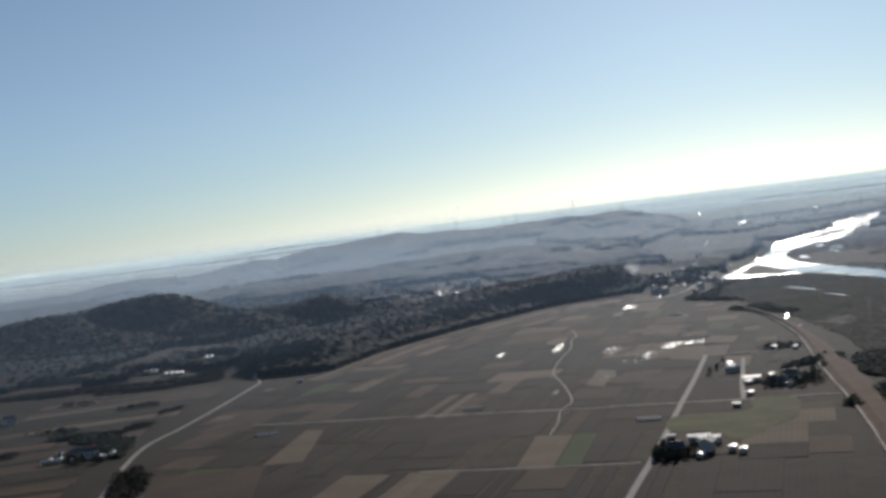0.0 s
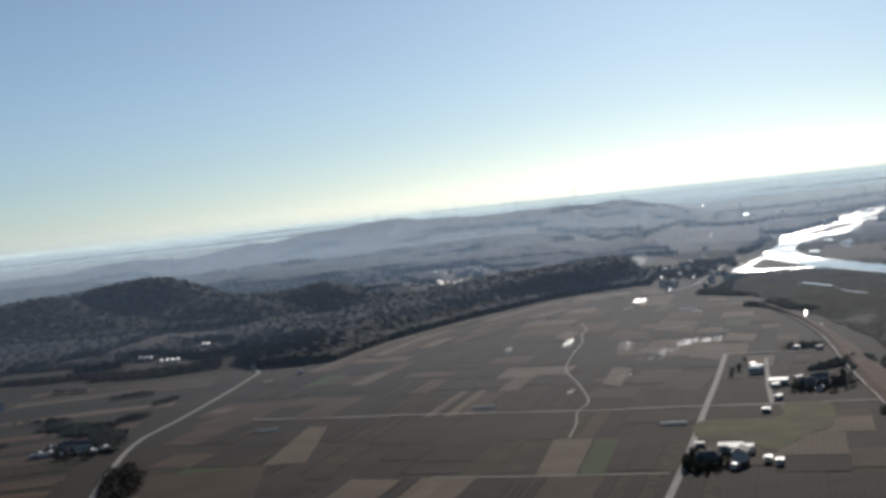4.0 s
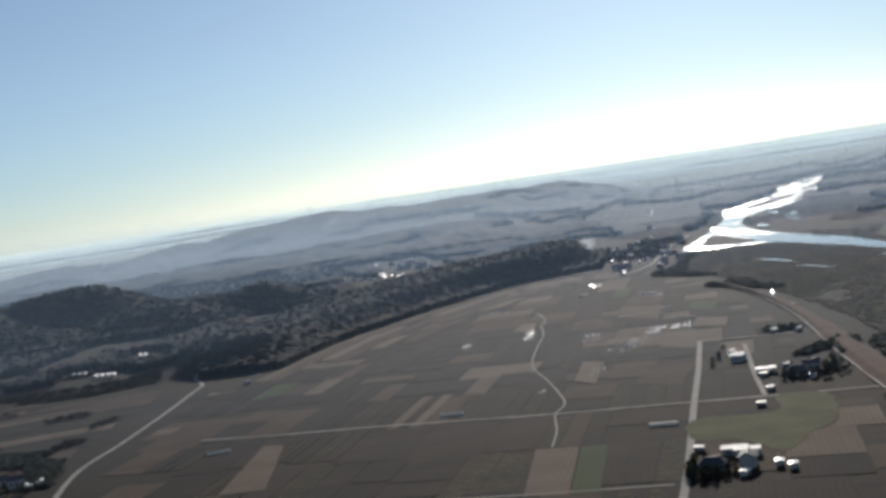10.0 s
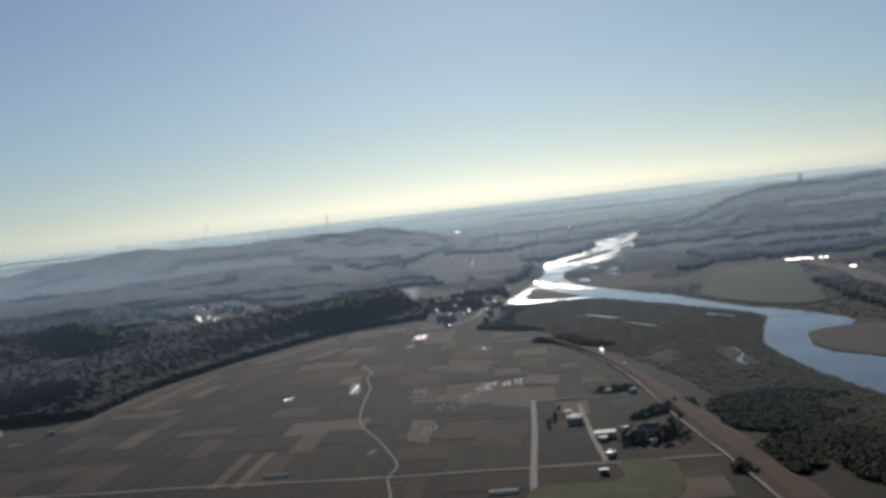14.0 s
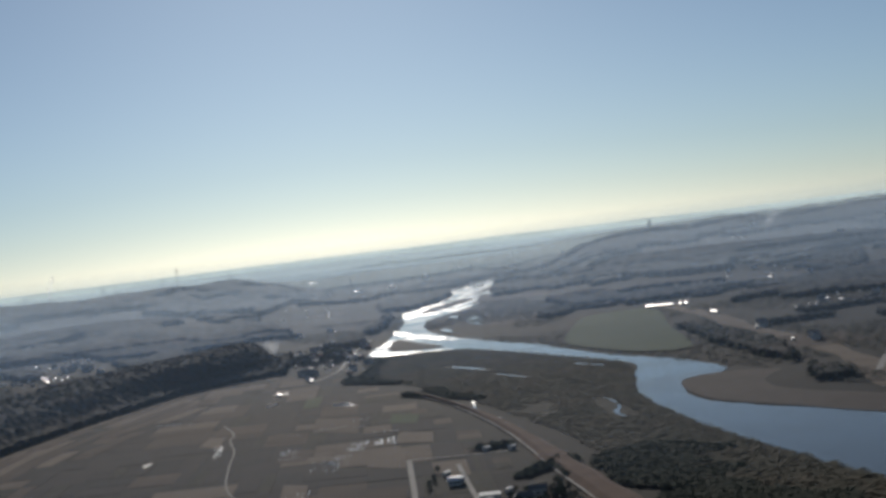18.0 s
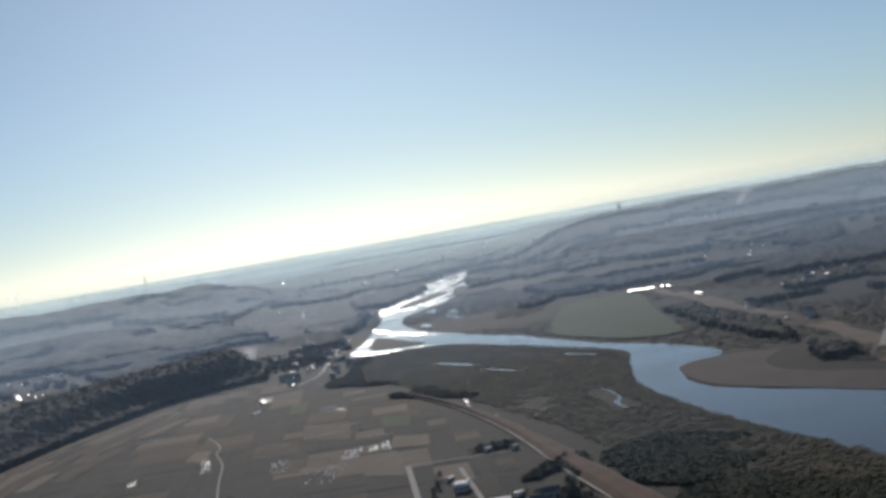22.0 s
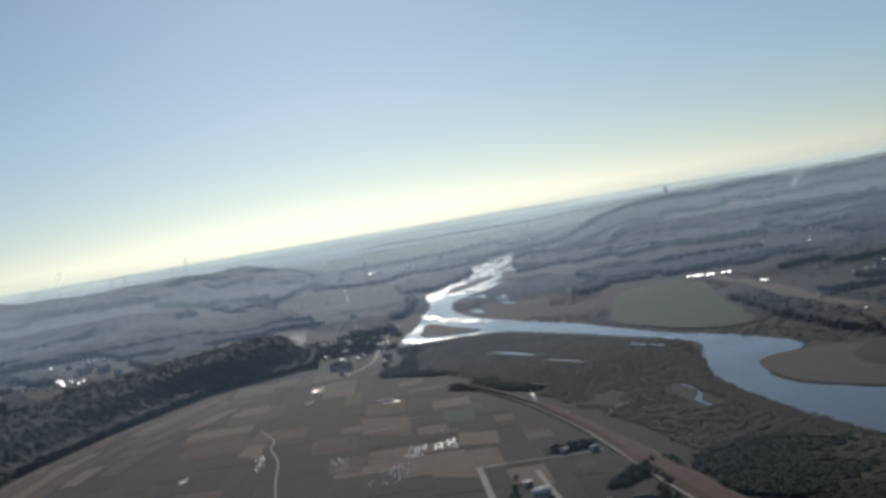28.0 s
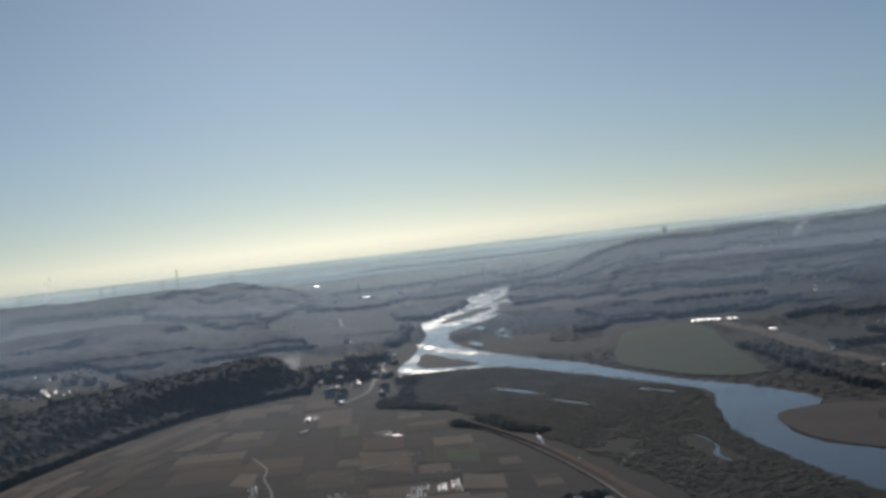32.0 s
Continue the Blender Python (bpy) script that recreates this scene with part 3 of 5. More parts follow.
def plot(corners, mat, z=0.22, label=""):
    bm = bmesh.new()
    top = [bm.verts.new((x, y, z)) for x, y in corners]
    low = [bm.verts.new((x + (x - sum(c[0] for c in corners) / 4) * 0.02, y + (y - sum(c[1] for c in corners) / 4) * 0.02, 0.0)) for x, y in corners]
    f = bm.faces.new(top)
    f.normal_update()
    if f.normal.z < 0:
        f.normal_flip()
    for i in range(4):
        j = (i + 1) % 4
        bm.faces.new((top[j], top[i], low[i], low[j]))
    return part("field_plot", bm, mat, ground, label)


def uw(a, b):
    return O + U * a + W * b


rng, edge_rng = random.Random(7), random.Random(11)


def fill_edge(c, depth):
    """Smaller plots where a whole one would cross the edge of the plain."""
    c = [np.asarray(q) for q in c]
    hit = [bool(inside(PLAIN_C, np.array([q[0]]), np.array([q[1]]))[0]) for q in c]
    if all(hit):
        plot(c, rng.choice((M_RUST, M_SOIL, M_TAN, M_SCRUB, M_RUST)), 0.15 + 0.04 * edge_rng.random())
    elif any(hit) and depth:
        if np.linalg.norm(c[1] - c[0]) > np.linalg.norm(c[3] - c[0]):
            m0, m1 = (c[0] + c[1]) / 2, (c[3] + c[2]) / 2
            fill_edge([c[0], m0, m1, c[3]], depth - 1)
            fill_edge([m0, c[1], c[2], m1], depth - 1)
        else:
            m0, m1 = (c[0] + c[3]) / 2, (c[1] + c[2]) / 2
            fill_edge([c[0], c[1], m1, m0], depth - 1)
            fill_edge([m0, m1, c[2], c[3]], depth - 1)


ROWS_U = [-960, -880, -790, -700, -620, -540, -470, -390, -270, -160, -78, 0, 92, 150, 200, 262, 318, 380, 445, 520, 600, 690, 780, 880]
for a0, a1 in zip(ROWS_U, ROWS_U[1:]):
    b = -420 + rng.uniform(0, 20)
    while b < 330:
        wide = rng.choice((14, 20, 25, 27, 30, 38, 50))
        e0, e1 = rng.choice((0, 0, 0, -9, 7, 13)), rng.choice((0, 0, 0, 9, -7, -13))
        c = [uw(a0 + 0.5 + e0, b + 0.25), uw(a1 - 0.5 + e1, b + 0.25), uw(a1 - 0.5 + e1, b + wide - 0.25), uw(a0 + 0.5 + e0, b + wide - 0.25)]
        b += wide
        if not all(inside(PLAIN_C, np.array([q[0]]), np.array([q[1]]))[0] for q in c):
            fill_edge(c, 3)
            continue
        patch = 150 < a0 < 460 and b > -60
        mat = rng.choices([k[0] for k in KINDS], (0.5, 0.24, 0.22, 0.04) if patch else [k[2] for k in KINDS])[0]
        z = 0.2 + rng.uniform(0, 0.05)
        if rng.random() < 0.3:
            # split lengthwise into narrow beds
            n = rng.choice((2, 3, 3, 4))
            for k in range(n):
                e, f = k / n + 0.01, (k + 1) / n - 0.01
                bed = [c[0] + (c[3] - c[0]) * e, c[1] + (c[2] - c[1]) * e, c[1] + (c[2] - c[1]) * f, c[0] + (c[3] - c[0]) * f]
                plot(bed, rng.choice((M_SOIL, M_SOIL, mat, M_SCRUB, M_SCRUB)), z)
        elif rng.random() < 0.35:
            # or across, into two shorter plots
            e = rng.uniform(0.35, 0.65)
            m0, m1 = c[0] + (c[1] - c[0]) * e, c[3] + (c[2] - c[3]) * e
            plot([c[0], m0, m1, c[3]], mat, z)
            plot([m0 + U * 1.2, c[1], c[2], m1 + U * 1.2], rng.choice((M_SOIL, M_SOIL, M_RUST, M_TAN)), z)
        else:
            plot(c, mat, z)

# plots that stand out
for c, mat in (([(127, 697), (144, 686), (116, 606), (101, 617)], M_TAN), ([(145, 685), (155, 679), (127, 600), (117, 606)], M_GREEN),
               ([(-74, 605), (-73, 735), (-14, 728), (-24, 598)], M_RUST), ([(0, 599), (25, 664), (46, 648), (17, 580)], M_TAN), ([(32, 577), (58, 638), (64, 630), (38, 570)], M_TAN), ([(-15, 729), (12, 835), (22, 826), (6, 722)], M_TAN), ([(48, 498), (65, 558), (83, 543), (66, 488)], M_RUST),
               ([(193, 861), (218, 927), (227, 911), (199, 840)], M_TAN), ([(214, 814), (243, 868), (264, 852), (232, 790)], M_RUST), ([(271, 932), (298, 990), (312, 970), (284, 904)], M_TAN), ([(303, 1117), (329, 1184), (349, 1144), (320, 1072)], M_TAN), ([(226, 1146), (244, 1182), (253, 1172), (234, 1122)], M_TAN),
               ([(262, 1100), (282, 1140), (300, 1118), (282, 1080)], M_RUST), ([(240, 1010), (262, 1048), (276, 1034), (254, 994)], M_RUST), ([(318, 1000), (338, 1040), (352, 1016), (334, 976)], M_TAN), ([(352, 1090), (372, 1136), (384, 1112), (364, 1070)], M_GREEN)):
    plot(c, mat, 0.32, "pale field" if mat is M_TAN else "")
sheet("meadow", curve_points([(203, 696), (236, 682), (253, 716), (271, 704), (260, 668), (247, 643), (231, 632), (218, 618), (206, 609), (201, 640), (187, 657)], 4, True) + np.random.uniform(-0.8, 0.8, (len(curve_points([(203, 696), (236, 682), (253, 716), (271, 704), (260, 668), (247, 643), (231, 632), (218, 618), (206, 609), (201, 640), (187, 657)], 4, True)), 2)), 0.36, M_MEADOW, None, 0, "rough green and brown meadow beside the farm", "meadow", "structure")

# long strips of dry grass that follow the foot of the hills
base = curve_points(HILL_BASE, 20)
for off, wide, mat, part_of in ((7, 10, M_TAN, (0, 1)), (19, 10, M_RUST, (0.02, 0.5)), (20, 12, M_RUST, (0.55, 0.95)), (33, 11, M_TAN, (0.15, 0.42)), (34, 14, M_TAN, (0.5, 0.78)), (48, 13, M_RUST, (0.1, 0.7)), (64, 12, M_TAN, (0.2, 0.33)), (66, 14, M_RUST, (0.42, 0.7)), (84, 14, M_TAN, (0.52, 0.66)), (86, 14, M_RUST, (0.25, 0.45))):
    k0, k1 = int(part_of[0] * (len(base) - 1)), int(part_of[1] * (len(base) - 1))
    strip("grass_strip", base[k0:k1 + 1] + np.array([0.755, -0.655]) * off, wide, 0.36 + off * 0.0008, mat, ground, kind="", wobble=0.25)

# fields and hedges on the far side of the country road
y0 = 640
while y0 < 1290:
    deep = rng.uniform(16, 34)
    x1 = float(np.interp(y0, (600, 780, 930, 1100, 1250), (-112, -102, -78, -36, -30))) - 14
    x = x1
    swing, lean = rng.uniform(0, 6.28), rng.uniform(-0.05, 0.09)
    while x > -520:
        long = rng.uniform(50, 190)
        mat = rng.choices((M_SOIL, M_RUST, M_TAN, M_SCRUB, M_BANK), (0.1, 0.42, 0.1, 0.28, 0.1))[0]
        xs = np.linspace(x, x - long + 3, 9)
        line = np.c_[xs, y0 + deep / 2 + 9 * np.sin(xs * 0.017 + swing) - lean * (xs - x1)]
        strip("terrace", line, deep - 2, 0.2 + rng.uniform(0, 0.08), mat, ground, kind="", wobble=0.14)
        x -= long
    y0 += deep
# fields on the far bank of the river
for cx, cy, lx, ly, rot, mat in ((770, 1120, 60, 110, -25, M_RUST), (840, 1010, 70, 120, -25, M_SOIL), (950, 1150, 90, 140, -30, M_RUST), (1050, 1350, 90, 150, -30, M_SOIL), (1000, 1600, 60, 120, -28, M_SCRUB), (1120, 1750, 110, 160, -30, M_SCRUB),
                                 (1200, 1500, 120, 160, -30, M_SCRUB), (860, 1850, 70, 160, -30, M_RUST), (960, 2010, 120, 180, -35, M_SOIL), (1250, 2100, 150, 200, -35, M_RUST), (1500, 1900, 150, 180, -35, M_GREEN), (1100, 1010, 120, 130, -30, M_SOIL), (1350, 1450, 120, 180, -35, M_GREEN), (1150, 2400, 130, 240, -35, M_RUST), (1500, 2500, 160, 260, -35, M_SOIL), (745, 2400, 50, 110, -20, M_RUST), (800, 2520, 60, 70, -20, M_SOIL), (770, 2260, 40, 90, -20, M_SOIL), (870, 2640, 60, 90, -20, M_RUST), (930, 2780, 70, 100, -20, M_SOIL), (715, 2150, 40, 80, -20, M_RUST)):
    r = radians(rot)
    c = [(cx + math.cos(r) * p * lx / 2 - math.sin(r) * q * ly / 2, cy + math.sin(r) * p * lx / 2 + math.cos(r) * q * ly / 2) for p, q in ((-1, -1), (1, -1), (1, 1), (-1, 1))]
    plot(c, mat, 0.25)

# ---- woods ----
VILLAGE_FIELDS = np.array([(800, 2840), (960, 3080), (1090, 2990), (915, 2500), (780, 2200), (700, 2040), (640, 1980), (650, 2100), (690, 2450)], float)

def leaf_crown(seed, n, size, low=0.12, steep=0.7, skirt=0.0):
    """A crown of n loose leaf clumps, each a small bent leaf of two triangles, about 1 high and 1 wide."""
    r = random.Random(seed)
    vs, fs = [], []
    for _ in range(n):
        a, q, z = r.uniform(0, 6.283), math.sqrt(r.random()), r.uniform(low, 0.95)
        if r.random() < skirt:
            # low branches round the outside
            q, z = 0.95, r.uniform(0.05, low)
        q *= 0.5 * math.sqrt(max(0.05, 1 - (2 * (z - 0.45)) ** 2))
        c = Vector((q * math.cos(a), q * math.sin(a), z))
        d1 = Vector((r.gauss(0, 1), r.gauss(0, 1), r.gauss(0, steep))).normalized() * size * r.uniform(0.7, 1.3)
        d2 = Vector((r.gauss(0, 1), r.gauss(0, 1), r.gauss(0, steep)))
        d2 = (d2 - d1 * (d2.dot(d1) / d1.length_squared)).normalized() * size * r.uniform(0.5, 1.0)
        k = len(vs)
        vs += [c - d1, c + d2, c + d1, c - d2]
        fs += [(k, k + 1, k + 2), (k, k + 2, k + 3)]
    return np.array([v[:] for v in vs]), np.array(fs)


def cone(seed):
    """A conifer: three jagged skirts."""
    r = random.Random(seed)
    vs, fs = [], []
    for z0, z1, w in ((0.05, 0.5, 0.5), (0.3, 0.75, 0.4), (0.55, 1.0, 0.28)):
        k, n = len(vs), 6
        for i in range(n):
            a = 6.283 * (i + r.uniform(-0.3, 0.3)) / n
            q = w * r.uniform(0.7, 1.2)
            vs.append((q * math.cos(a), q * math.sin(a), z0 + r.uniform(-0.04, 0.08)))
        vs.append((r.uniform(-0.04, 0.04), r.uniform(-0.04, 0.04), z1))
        fs += [[k + i, k + (i + 1) % n, k + n] for i in range(n)]
    return np.array(vs), np.array(fs)


NEAR_TREES = [leaf_crown(s, 46, 0.12, 0.3, 0.35) for s in range(6)]
FAR_TREES = [leaf_crown(s, 16, 0.2, 0.5, 0.25, 0.15) for s in range(20, 27)]
WOOD_TREES = [leaf_crown(s, 38, 0.17, 0.66, 0.22, 0.22) for s in range(50, 58)]
MID_TREES = [leaf_crown(s, 50, 0.14, 0.42, 0.25, 0.2) for s in range(70, 76)]
CONIFERS = [cone(s) for s in range(40, 44)]


def wood(name, places, sizes, protos, mat, label, category="wood", ground_z=None):
    """One mass of trees standing on the ground at the places."""
    g = np.random.default_rng(len(places) + len(name))
    places = np.asarray(places, float)
    z = height(places[:, 0], places[:, 1]) if ground_z is None else np.full(len(places), ground_z)
    vs, fs, k = [], [], 0
    pick = g.integers(0, len(protos), len(places))
    turn = g.uniform(0, 6.283, len(places))
    for p, (v, f) in enumerate(protos):
        m = pick == p
        if not m.any():
            continue
        c, s = np.cos(turn[m])[:, None], np.sin(turn[m])[:, None]
        h, w = sizes[m, 0][:, None], sizes[m, 1][:, None]
        x = (v[None, :, 0] * c - v[None, :, 1] * s) * w + places[m, 0][:, None]
        y = (v[None, :, 0] * s + v[None, :, 1] * c) * w + places[m, 1][:, None]
        q = np.stack([x, y, v[None, :, 2] * h + z[m][:, None] - 0.4], -1)
        ff = f[None] + (np.arange(m.sum()) * len(v))[:, None, None] + k
        vs.append(q.reshape(-1, 3))
        fs.append(ff.reshape(-1, 3))
        k += m.sum() * len(v)
    ob = raw(name, np.concatenate(vs), np.concatenate(fs), mat)
    return tagged(ob, label, category, kind="stuff")


def canopy(x0, y0, x1, y1, step, crown, tall, keep, mat, label, category="wood", name="woodland"):
    """A closed roof of tree crowns over the ground: uneven domes, side by side, that come down to the ground at the edge."""
    g = np.random.default_rng(int(abs(x0) + abs(y0)))
    x, y = np.meshgrid(np.arange(x0, x1, step), np.arange(y0, y1, step))
    x, y = x + g.uniform(-0.3, 0.3, x.shape) * step, y + g.uniform(-0.3, 0.3, y.shape) * step
    m = keep(x.ravel(), y.ravel()).reshape(x.shape)
    # distance to the nearest crown, and how tall that one stands
    ca, cb = int((x1 - x0) / crown) + 4, int((y1 - y0) / crown) + 4
    ox, oy, oh = g.uniform(0.1, 0.9, (cb, ca)), g.uniform(0.1, 0.9, (cb, ca)), g.uniform(0.7, 1.15, (cb, ca))
    u, v = (x - x0) / crown + 1.5, (y - y0) / crown + 1.5
    iu, iv = u.astype(int), v.astype(int)
    best, stand = np.full(x.shape, 9.0), np.ones(x.shape)
    for dv in (-1, 0, 1):
        for du in (-1, 0, 1):
            a, b = np.clip(iv + dv, 0, cb - 1), np.clip(iu + du, 0, ca - 1)
            d = np.hypot(iu + du + ox[a, b] - u, iv + dv + oy[a, b] - v)
            stand = np.where(d < best, oh[a, b], stand)
            best = np.minimum(best, d)
    top = tall * (0.25 + 0.75 * np.sqrt(np.clip(1 - (best / 0.95) ** 2, 0, 1)) * stand + g.uniform(-0.06, 0.06, x.shape))
    inner = m.copy()
    for axis in (0, 1):
        for shift in (-1, 1):
            inner &= np.roll(m, shift, axis)
    z = height(x, y, False) + np.where(inner, top, -1.5)
    idx = np.arange(x.size).reshape(x.shape)
    f = np.stack([idx[:-1, :-1], idx[:-1, 1:], idx[1:, 1:], idx[1:, :-1]], -1).reshape(-1, 4)
    f = f[m.ravel()[f].all(1) & inner.ravel()[f].any(1)]
    used, f = np.unique(f, return_inverse=True)
    ob = raw(name, np.stack([x, y, z], -1).reshape(-1, 3)[used], f.reshape(-1, 4), mat, smooth=True)
    return tagged(ob, label, category, kind="stuff")


def scatter(x0, y0, x1, y1, step, seed, keep):
    """Uneven places on a jittered net; keep(x, y) says which stay."""
    g = np.random.default_rng(seed)
    x, y = np.meshgrid(np.arange(x0, x1, step), np.arange(y0, y1, step))
    x, y = x.ravel() + g.uniform(-0.5, 0.5, x.size) * step, y.ravel() + g.uniform(-0.5, 0.5, y.size) * step
    m = keep(x, y)
    return np.c_[x[m], y[m]], g


def sized(g, n, h, w):
    k = g.uniform(0.88, 1.1, n)
    return np.c_[h * k, w * k * g.uniform(0.85, 1.2, n)]


VALLEY_LANE = [(119, 1766), (140, 1850), (200, 1895), (247, 1900), (290, 2010), (313, 2140)]
on_ridge = lambda x, y: (line_distance(RIDGE, x, y)[0] < 118 + 5 * ripple(x * 3, y * 3)) & ~inside(PLAIN_C, x, y) & (x < 0.3346 * (y - 226) - 10 + 4 * ripple(x * 6, y * 6))
canopy(-20, 1120, 600, 1880, 2.4, 6.5, 6.5, on_ridge, M_CANOPY, "dark mixed woodland covering the long low ridge")
p, g = scatter(-20, 1120, 560, 1840, 9.0, 1, on_ridge)
edge = np.clip(line_distance(HILL_BASE, p[:, 0], p[:, 1])[0] / 22, 0.3, 1)
wood("tree_crowns", p, sized(g, len(p), 7.5, 7) * np.c_[edge, np.ones(len(p))], WOOD_TREES, M_FOREST, "leafy crowns standing out of the ridge wood")


def on_hills(x, y):
    h = np.zeros(x.shape)
    for hx, hy, r, q in HILLS[:11]:
        h = np.maximum(h, soft(np.hypot(x - hx, y - hy), r * 1.45))
    gaps = ripple(x * 1.7 + 400, y * 1.7)
    return (h > 0.1) & ((gaps > -0.75) | (h > 0.3)) & (line_distance(RIDGE, x, y)[0] > 90) & (line_distance(VALLEY_LANE, x, y)[0] > 15)


canopy(-900, 1420, 330, 2300, 3.2, 8.0, 8.0, on_hills, M_CANOPY, "dark brown and green winter woods on the hills")
p, g = scatter(-900, 1420, 330, 2300, 13, 2, on_hills)
wood("tree_crowns", p, sized(g, len(p), 9.5, 9), WOOD_TREES, M_FOREST, "leafy crowns standing out of the hill woods")
HOMES = [(-122, 1352), (-96, 1316), (-68, 1426), (-118, 1330), (-84, 1300), (-66, 1400)]
HILL_ROAD = [(-45, 1021), (-27, 1100), (-17, 1150), (-14, 1268)]
at_foot = lambda x, y: (y > 1300 - 0.1 * x + 25 * ripple(x * 2.5, y * 2.5)) & (line_distance(HILL_ROAD, x, y)[0] > 5) & (line_distance(RIDGE, x, y)[0] > 50) & (np.min([np.hypot(x - a, y - b) for a, b in HOMES], 0) > 24) & (ripple(x * 2 + 90, y * 2) > -0.65) & ~inside(PLAIN_C, x, y) & ~on_hills(x, y)
canopy(-620, 1285, 40, 1620, 2.8, 6.5, 6.5, at_foot, M_CANOPY, "dark woods at the foot of the hills")
p, g = scatter(-620, 1285, 40, 1600, 11, 7, at_foot)
wood("tree_crowns", p, sized(g, len(p), 7.5, 7.5), WOOD_TREES, M_FOREST, "leafy crowns in the woods at the foot of the hills")
p, g = scatter(-900, 1420, 330, 2300, 19, 3, on_hills)
wood("conifers", p, sized(g, len(p), 11.5, 6), CONIFERS, M_CEDAR, "dark conifers among the hill woods")


def far_hills(x, y):
    patches = ripple(x * 0.9 + 100, y * 0.9)
    r = np.hypot(x, y)
    # on the gentle rise beyond the river the woods stand in long belts
    belts = (np.arctan2(x, y) < radians(22)) | (np.sin(r / 52 + 3.2 * ripple(x * 0.7, y * 0.7)) > 0.15)
    return belts & ((height(x, y, False) > 6) | (x < 630 + (y - 2100) * 0.28)) & (patches > -1.1) & ((ripple(x * 1.8 + 300, y * 2.6) > -0.5) | (r > 3350)) & (r > 2250) & (r < 4300) & ~inside(VILLAGE_FIELDS, x, y)


canopy(-1400, 2100, 2900, 4200, 8.0, 17, 10, far_hills, M_FARWOOD, "distant woods on the low plateau")

# wooded belts on the far bank
BELTS = [([(822, 1379), (765, 1240), (697, 1094), (662, 1008), (621, 928)], 17), ([(790, 1330), (735, 1200)], 12), ([(1200, 2030), (1256, 1944)], 45), ([(1500, 2290), (1539, 2127)], 60), ([(950, 1335), (1036, 1327), (1000, 1237)], 34), ([(1395, 1759), (1512, 1786), (1694, 1870)], 50), ([(850, 1285), (900, 1270)], 16),
         ([(1103, 1860), (1170, 1790), (1107, 1744)], 30), ([(1138, 1609), (1256, 1670), (1400, 1700)], 34), ([(980, 1860), (1060, 1990), (1140, 2140)], 40), ([(880, 1790), (960, 1900)], 26), ([(1401, 1833), (1560, 2000), (1611, 2182)], 50), ([(1300, 2500), (1500, 2400), (1750, 2300)], 60), ([(1500, 2900), (1800, 2700), (2100, 2450)], 70), ([(1150, 1280), (1280, 1180), (1400, 1080)], 30), ([(1350, 1480), (1500, 1350), (1650, 1200)], 40),
         ([(1650, 1900), (1850, 1700), (2000, 1500)], 60), ([(1700, 3300), (2000, 3100), (2400, 2800)], 80), ([(2000, 2400), (2300, 2100), (2500, 1800)], 80), ([(930, 2980), (1100, 3080), (1300, 3250)], 70), ([(700, 1990), (770, 2120), (840, 2280)], 20), ([(1220, 3200), (1500, 3350), (1900, 3500)], 90), ([(1900, 3500), (2300, 3200), (2700, 2800)], 90), ([(2300, 2700), (2600, 2300), (2800, 1900)], 80), ([(1600, 2450), (1800, 2250), (1950, 2050)], 45), ([(1900, 2750), (2100, 2500), (2300, 2250)], 55), ([(1450, 3050), (1700, 2950), (1900, 2800)], 50), ([(1700, 2150), (1800, 1950)], 50), ([(2150, 2050), (2300, 1850), (2400, 1650)], 55), ([(1350, 2750), (1550, 2650)], 40), ([(1750, 3750), (2200, 3500)], 60), ([(2500, 3100), (2800, 2700)], 60)]
for i, (line, wide) in enumerate(BELTS):
    xs, ys = [q[0] for q in line], [q[1] for q in line]
    far = min(ys) > 1900 or min(xs) > 1500
    belt = lambda x, y: (line_distance(line, x, y)[0] < wide * (0.75 + 0.5 * ripple(x * 4, y * 4))) & ~inside(RIVER[::2], x, y)
    reach = wide * 1.3
    canopy(min(xs) - reach, min(ys) - reach, max(xs) + reach, max(ys) + reach, 7.0 if far else 2.6, 12 if far else 7, 9 if far else 5.5, belt, M_FARWOOD if far else M_CANOPY, "dark belt of trees across the far plain", "trees", "tree_belt")
    if not far:
        p, g = scatter(min(xs) - reach, min(ys) - reach, max(xs) + reach, max(ys) + reach, 9, 60 + i, belt)
        wood("tree_crowns", p, sized(g, len(p), 6.5, 7), MID_TREES, M_CEDAR if i in (0, 1, 6) else M_FOREST, "leafy crowns standing out of a tree belt", "trees")

# thickets and scrub on the floodplain
THICKETS = [([(340, 745), (366, 800), (395, 800), (412, 785)], 24), ([(345, 720), (385, 740)], 14), ([(430, 1235), (437, 1190), (445, 1140)], 13), ([(462, 1425), (440, 1390), (456, 1330)], 12), ([(300, 650), (330, 700)], 16), ([(322, 610), (350, 683)], 16), ([(480, 1450), (520, 1530), (550, 1590)], 7), ([(313, 815), (348, 834), (330, 790)], 9), ([(337, 919), (354, 915)], 7), ([(540, 1700), (570, 1790), (600, 1890)], 12), ([(500, 1690), (520, 1770)], 9), ([(-128, 930), (-108, 900), (-108, 840)], 12), ([(-150, 960), (-118, 940)], 10)]
for i, (line, wide) in enumerate(THICKETS):
    xs, ys = [q[0] for q in line], [q[1] for q in line]
    p, g = scatter(min(xs) - 40, min(ys) - 40, max(xs) + 40, max(ys) + 40, 3.1, 90 + i, lambda x, y: line_distance(line, x, y)[0] < wide * (0.8 + 0.45 * ripple(x * 7, y * 7)))
    wood("thicket", p, sized(g, len(p), 2.8, 6.5), WOOD_TREES, M_CEDAR, "dense dark thicket of evergreen brush", "thicket")
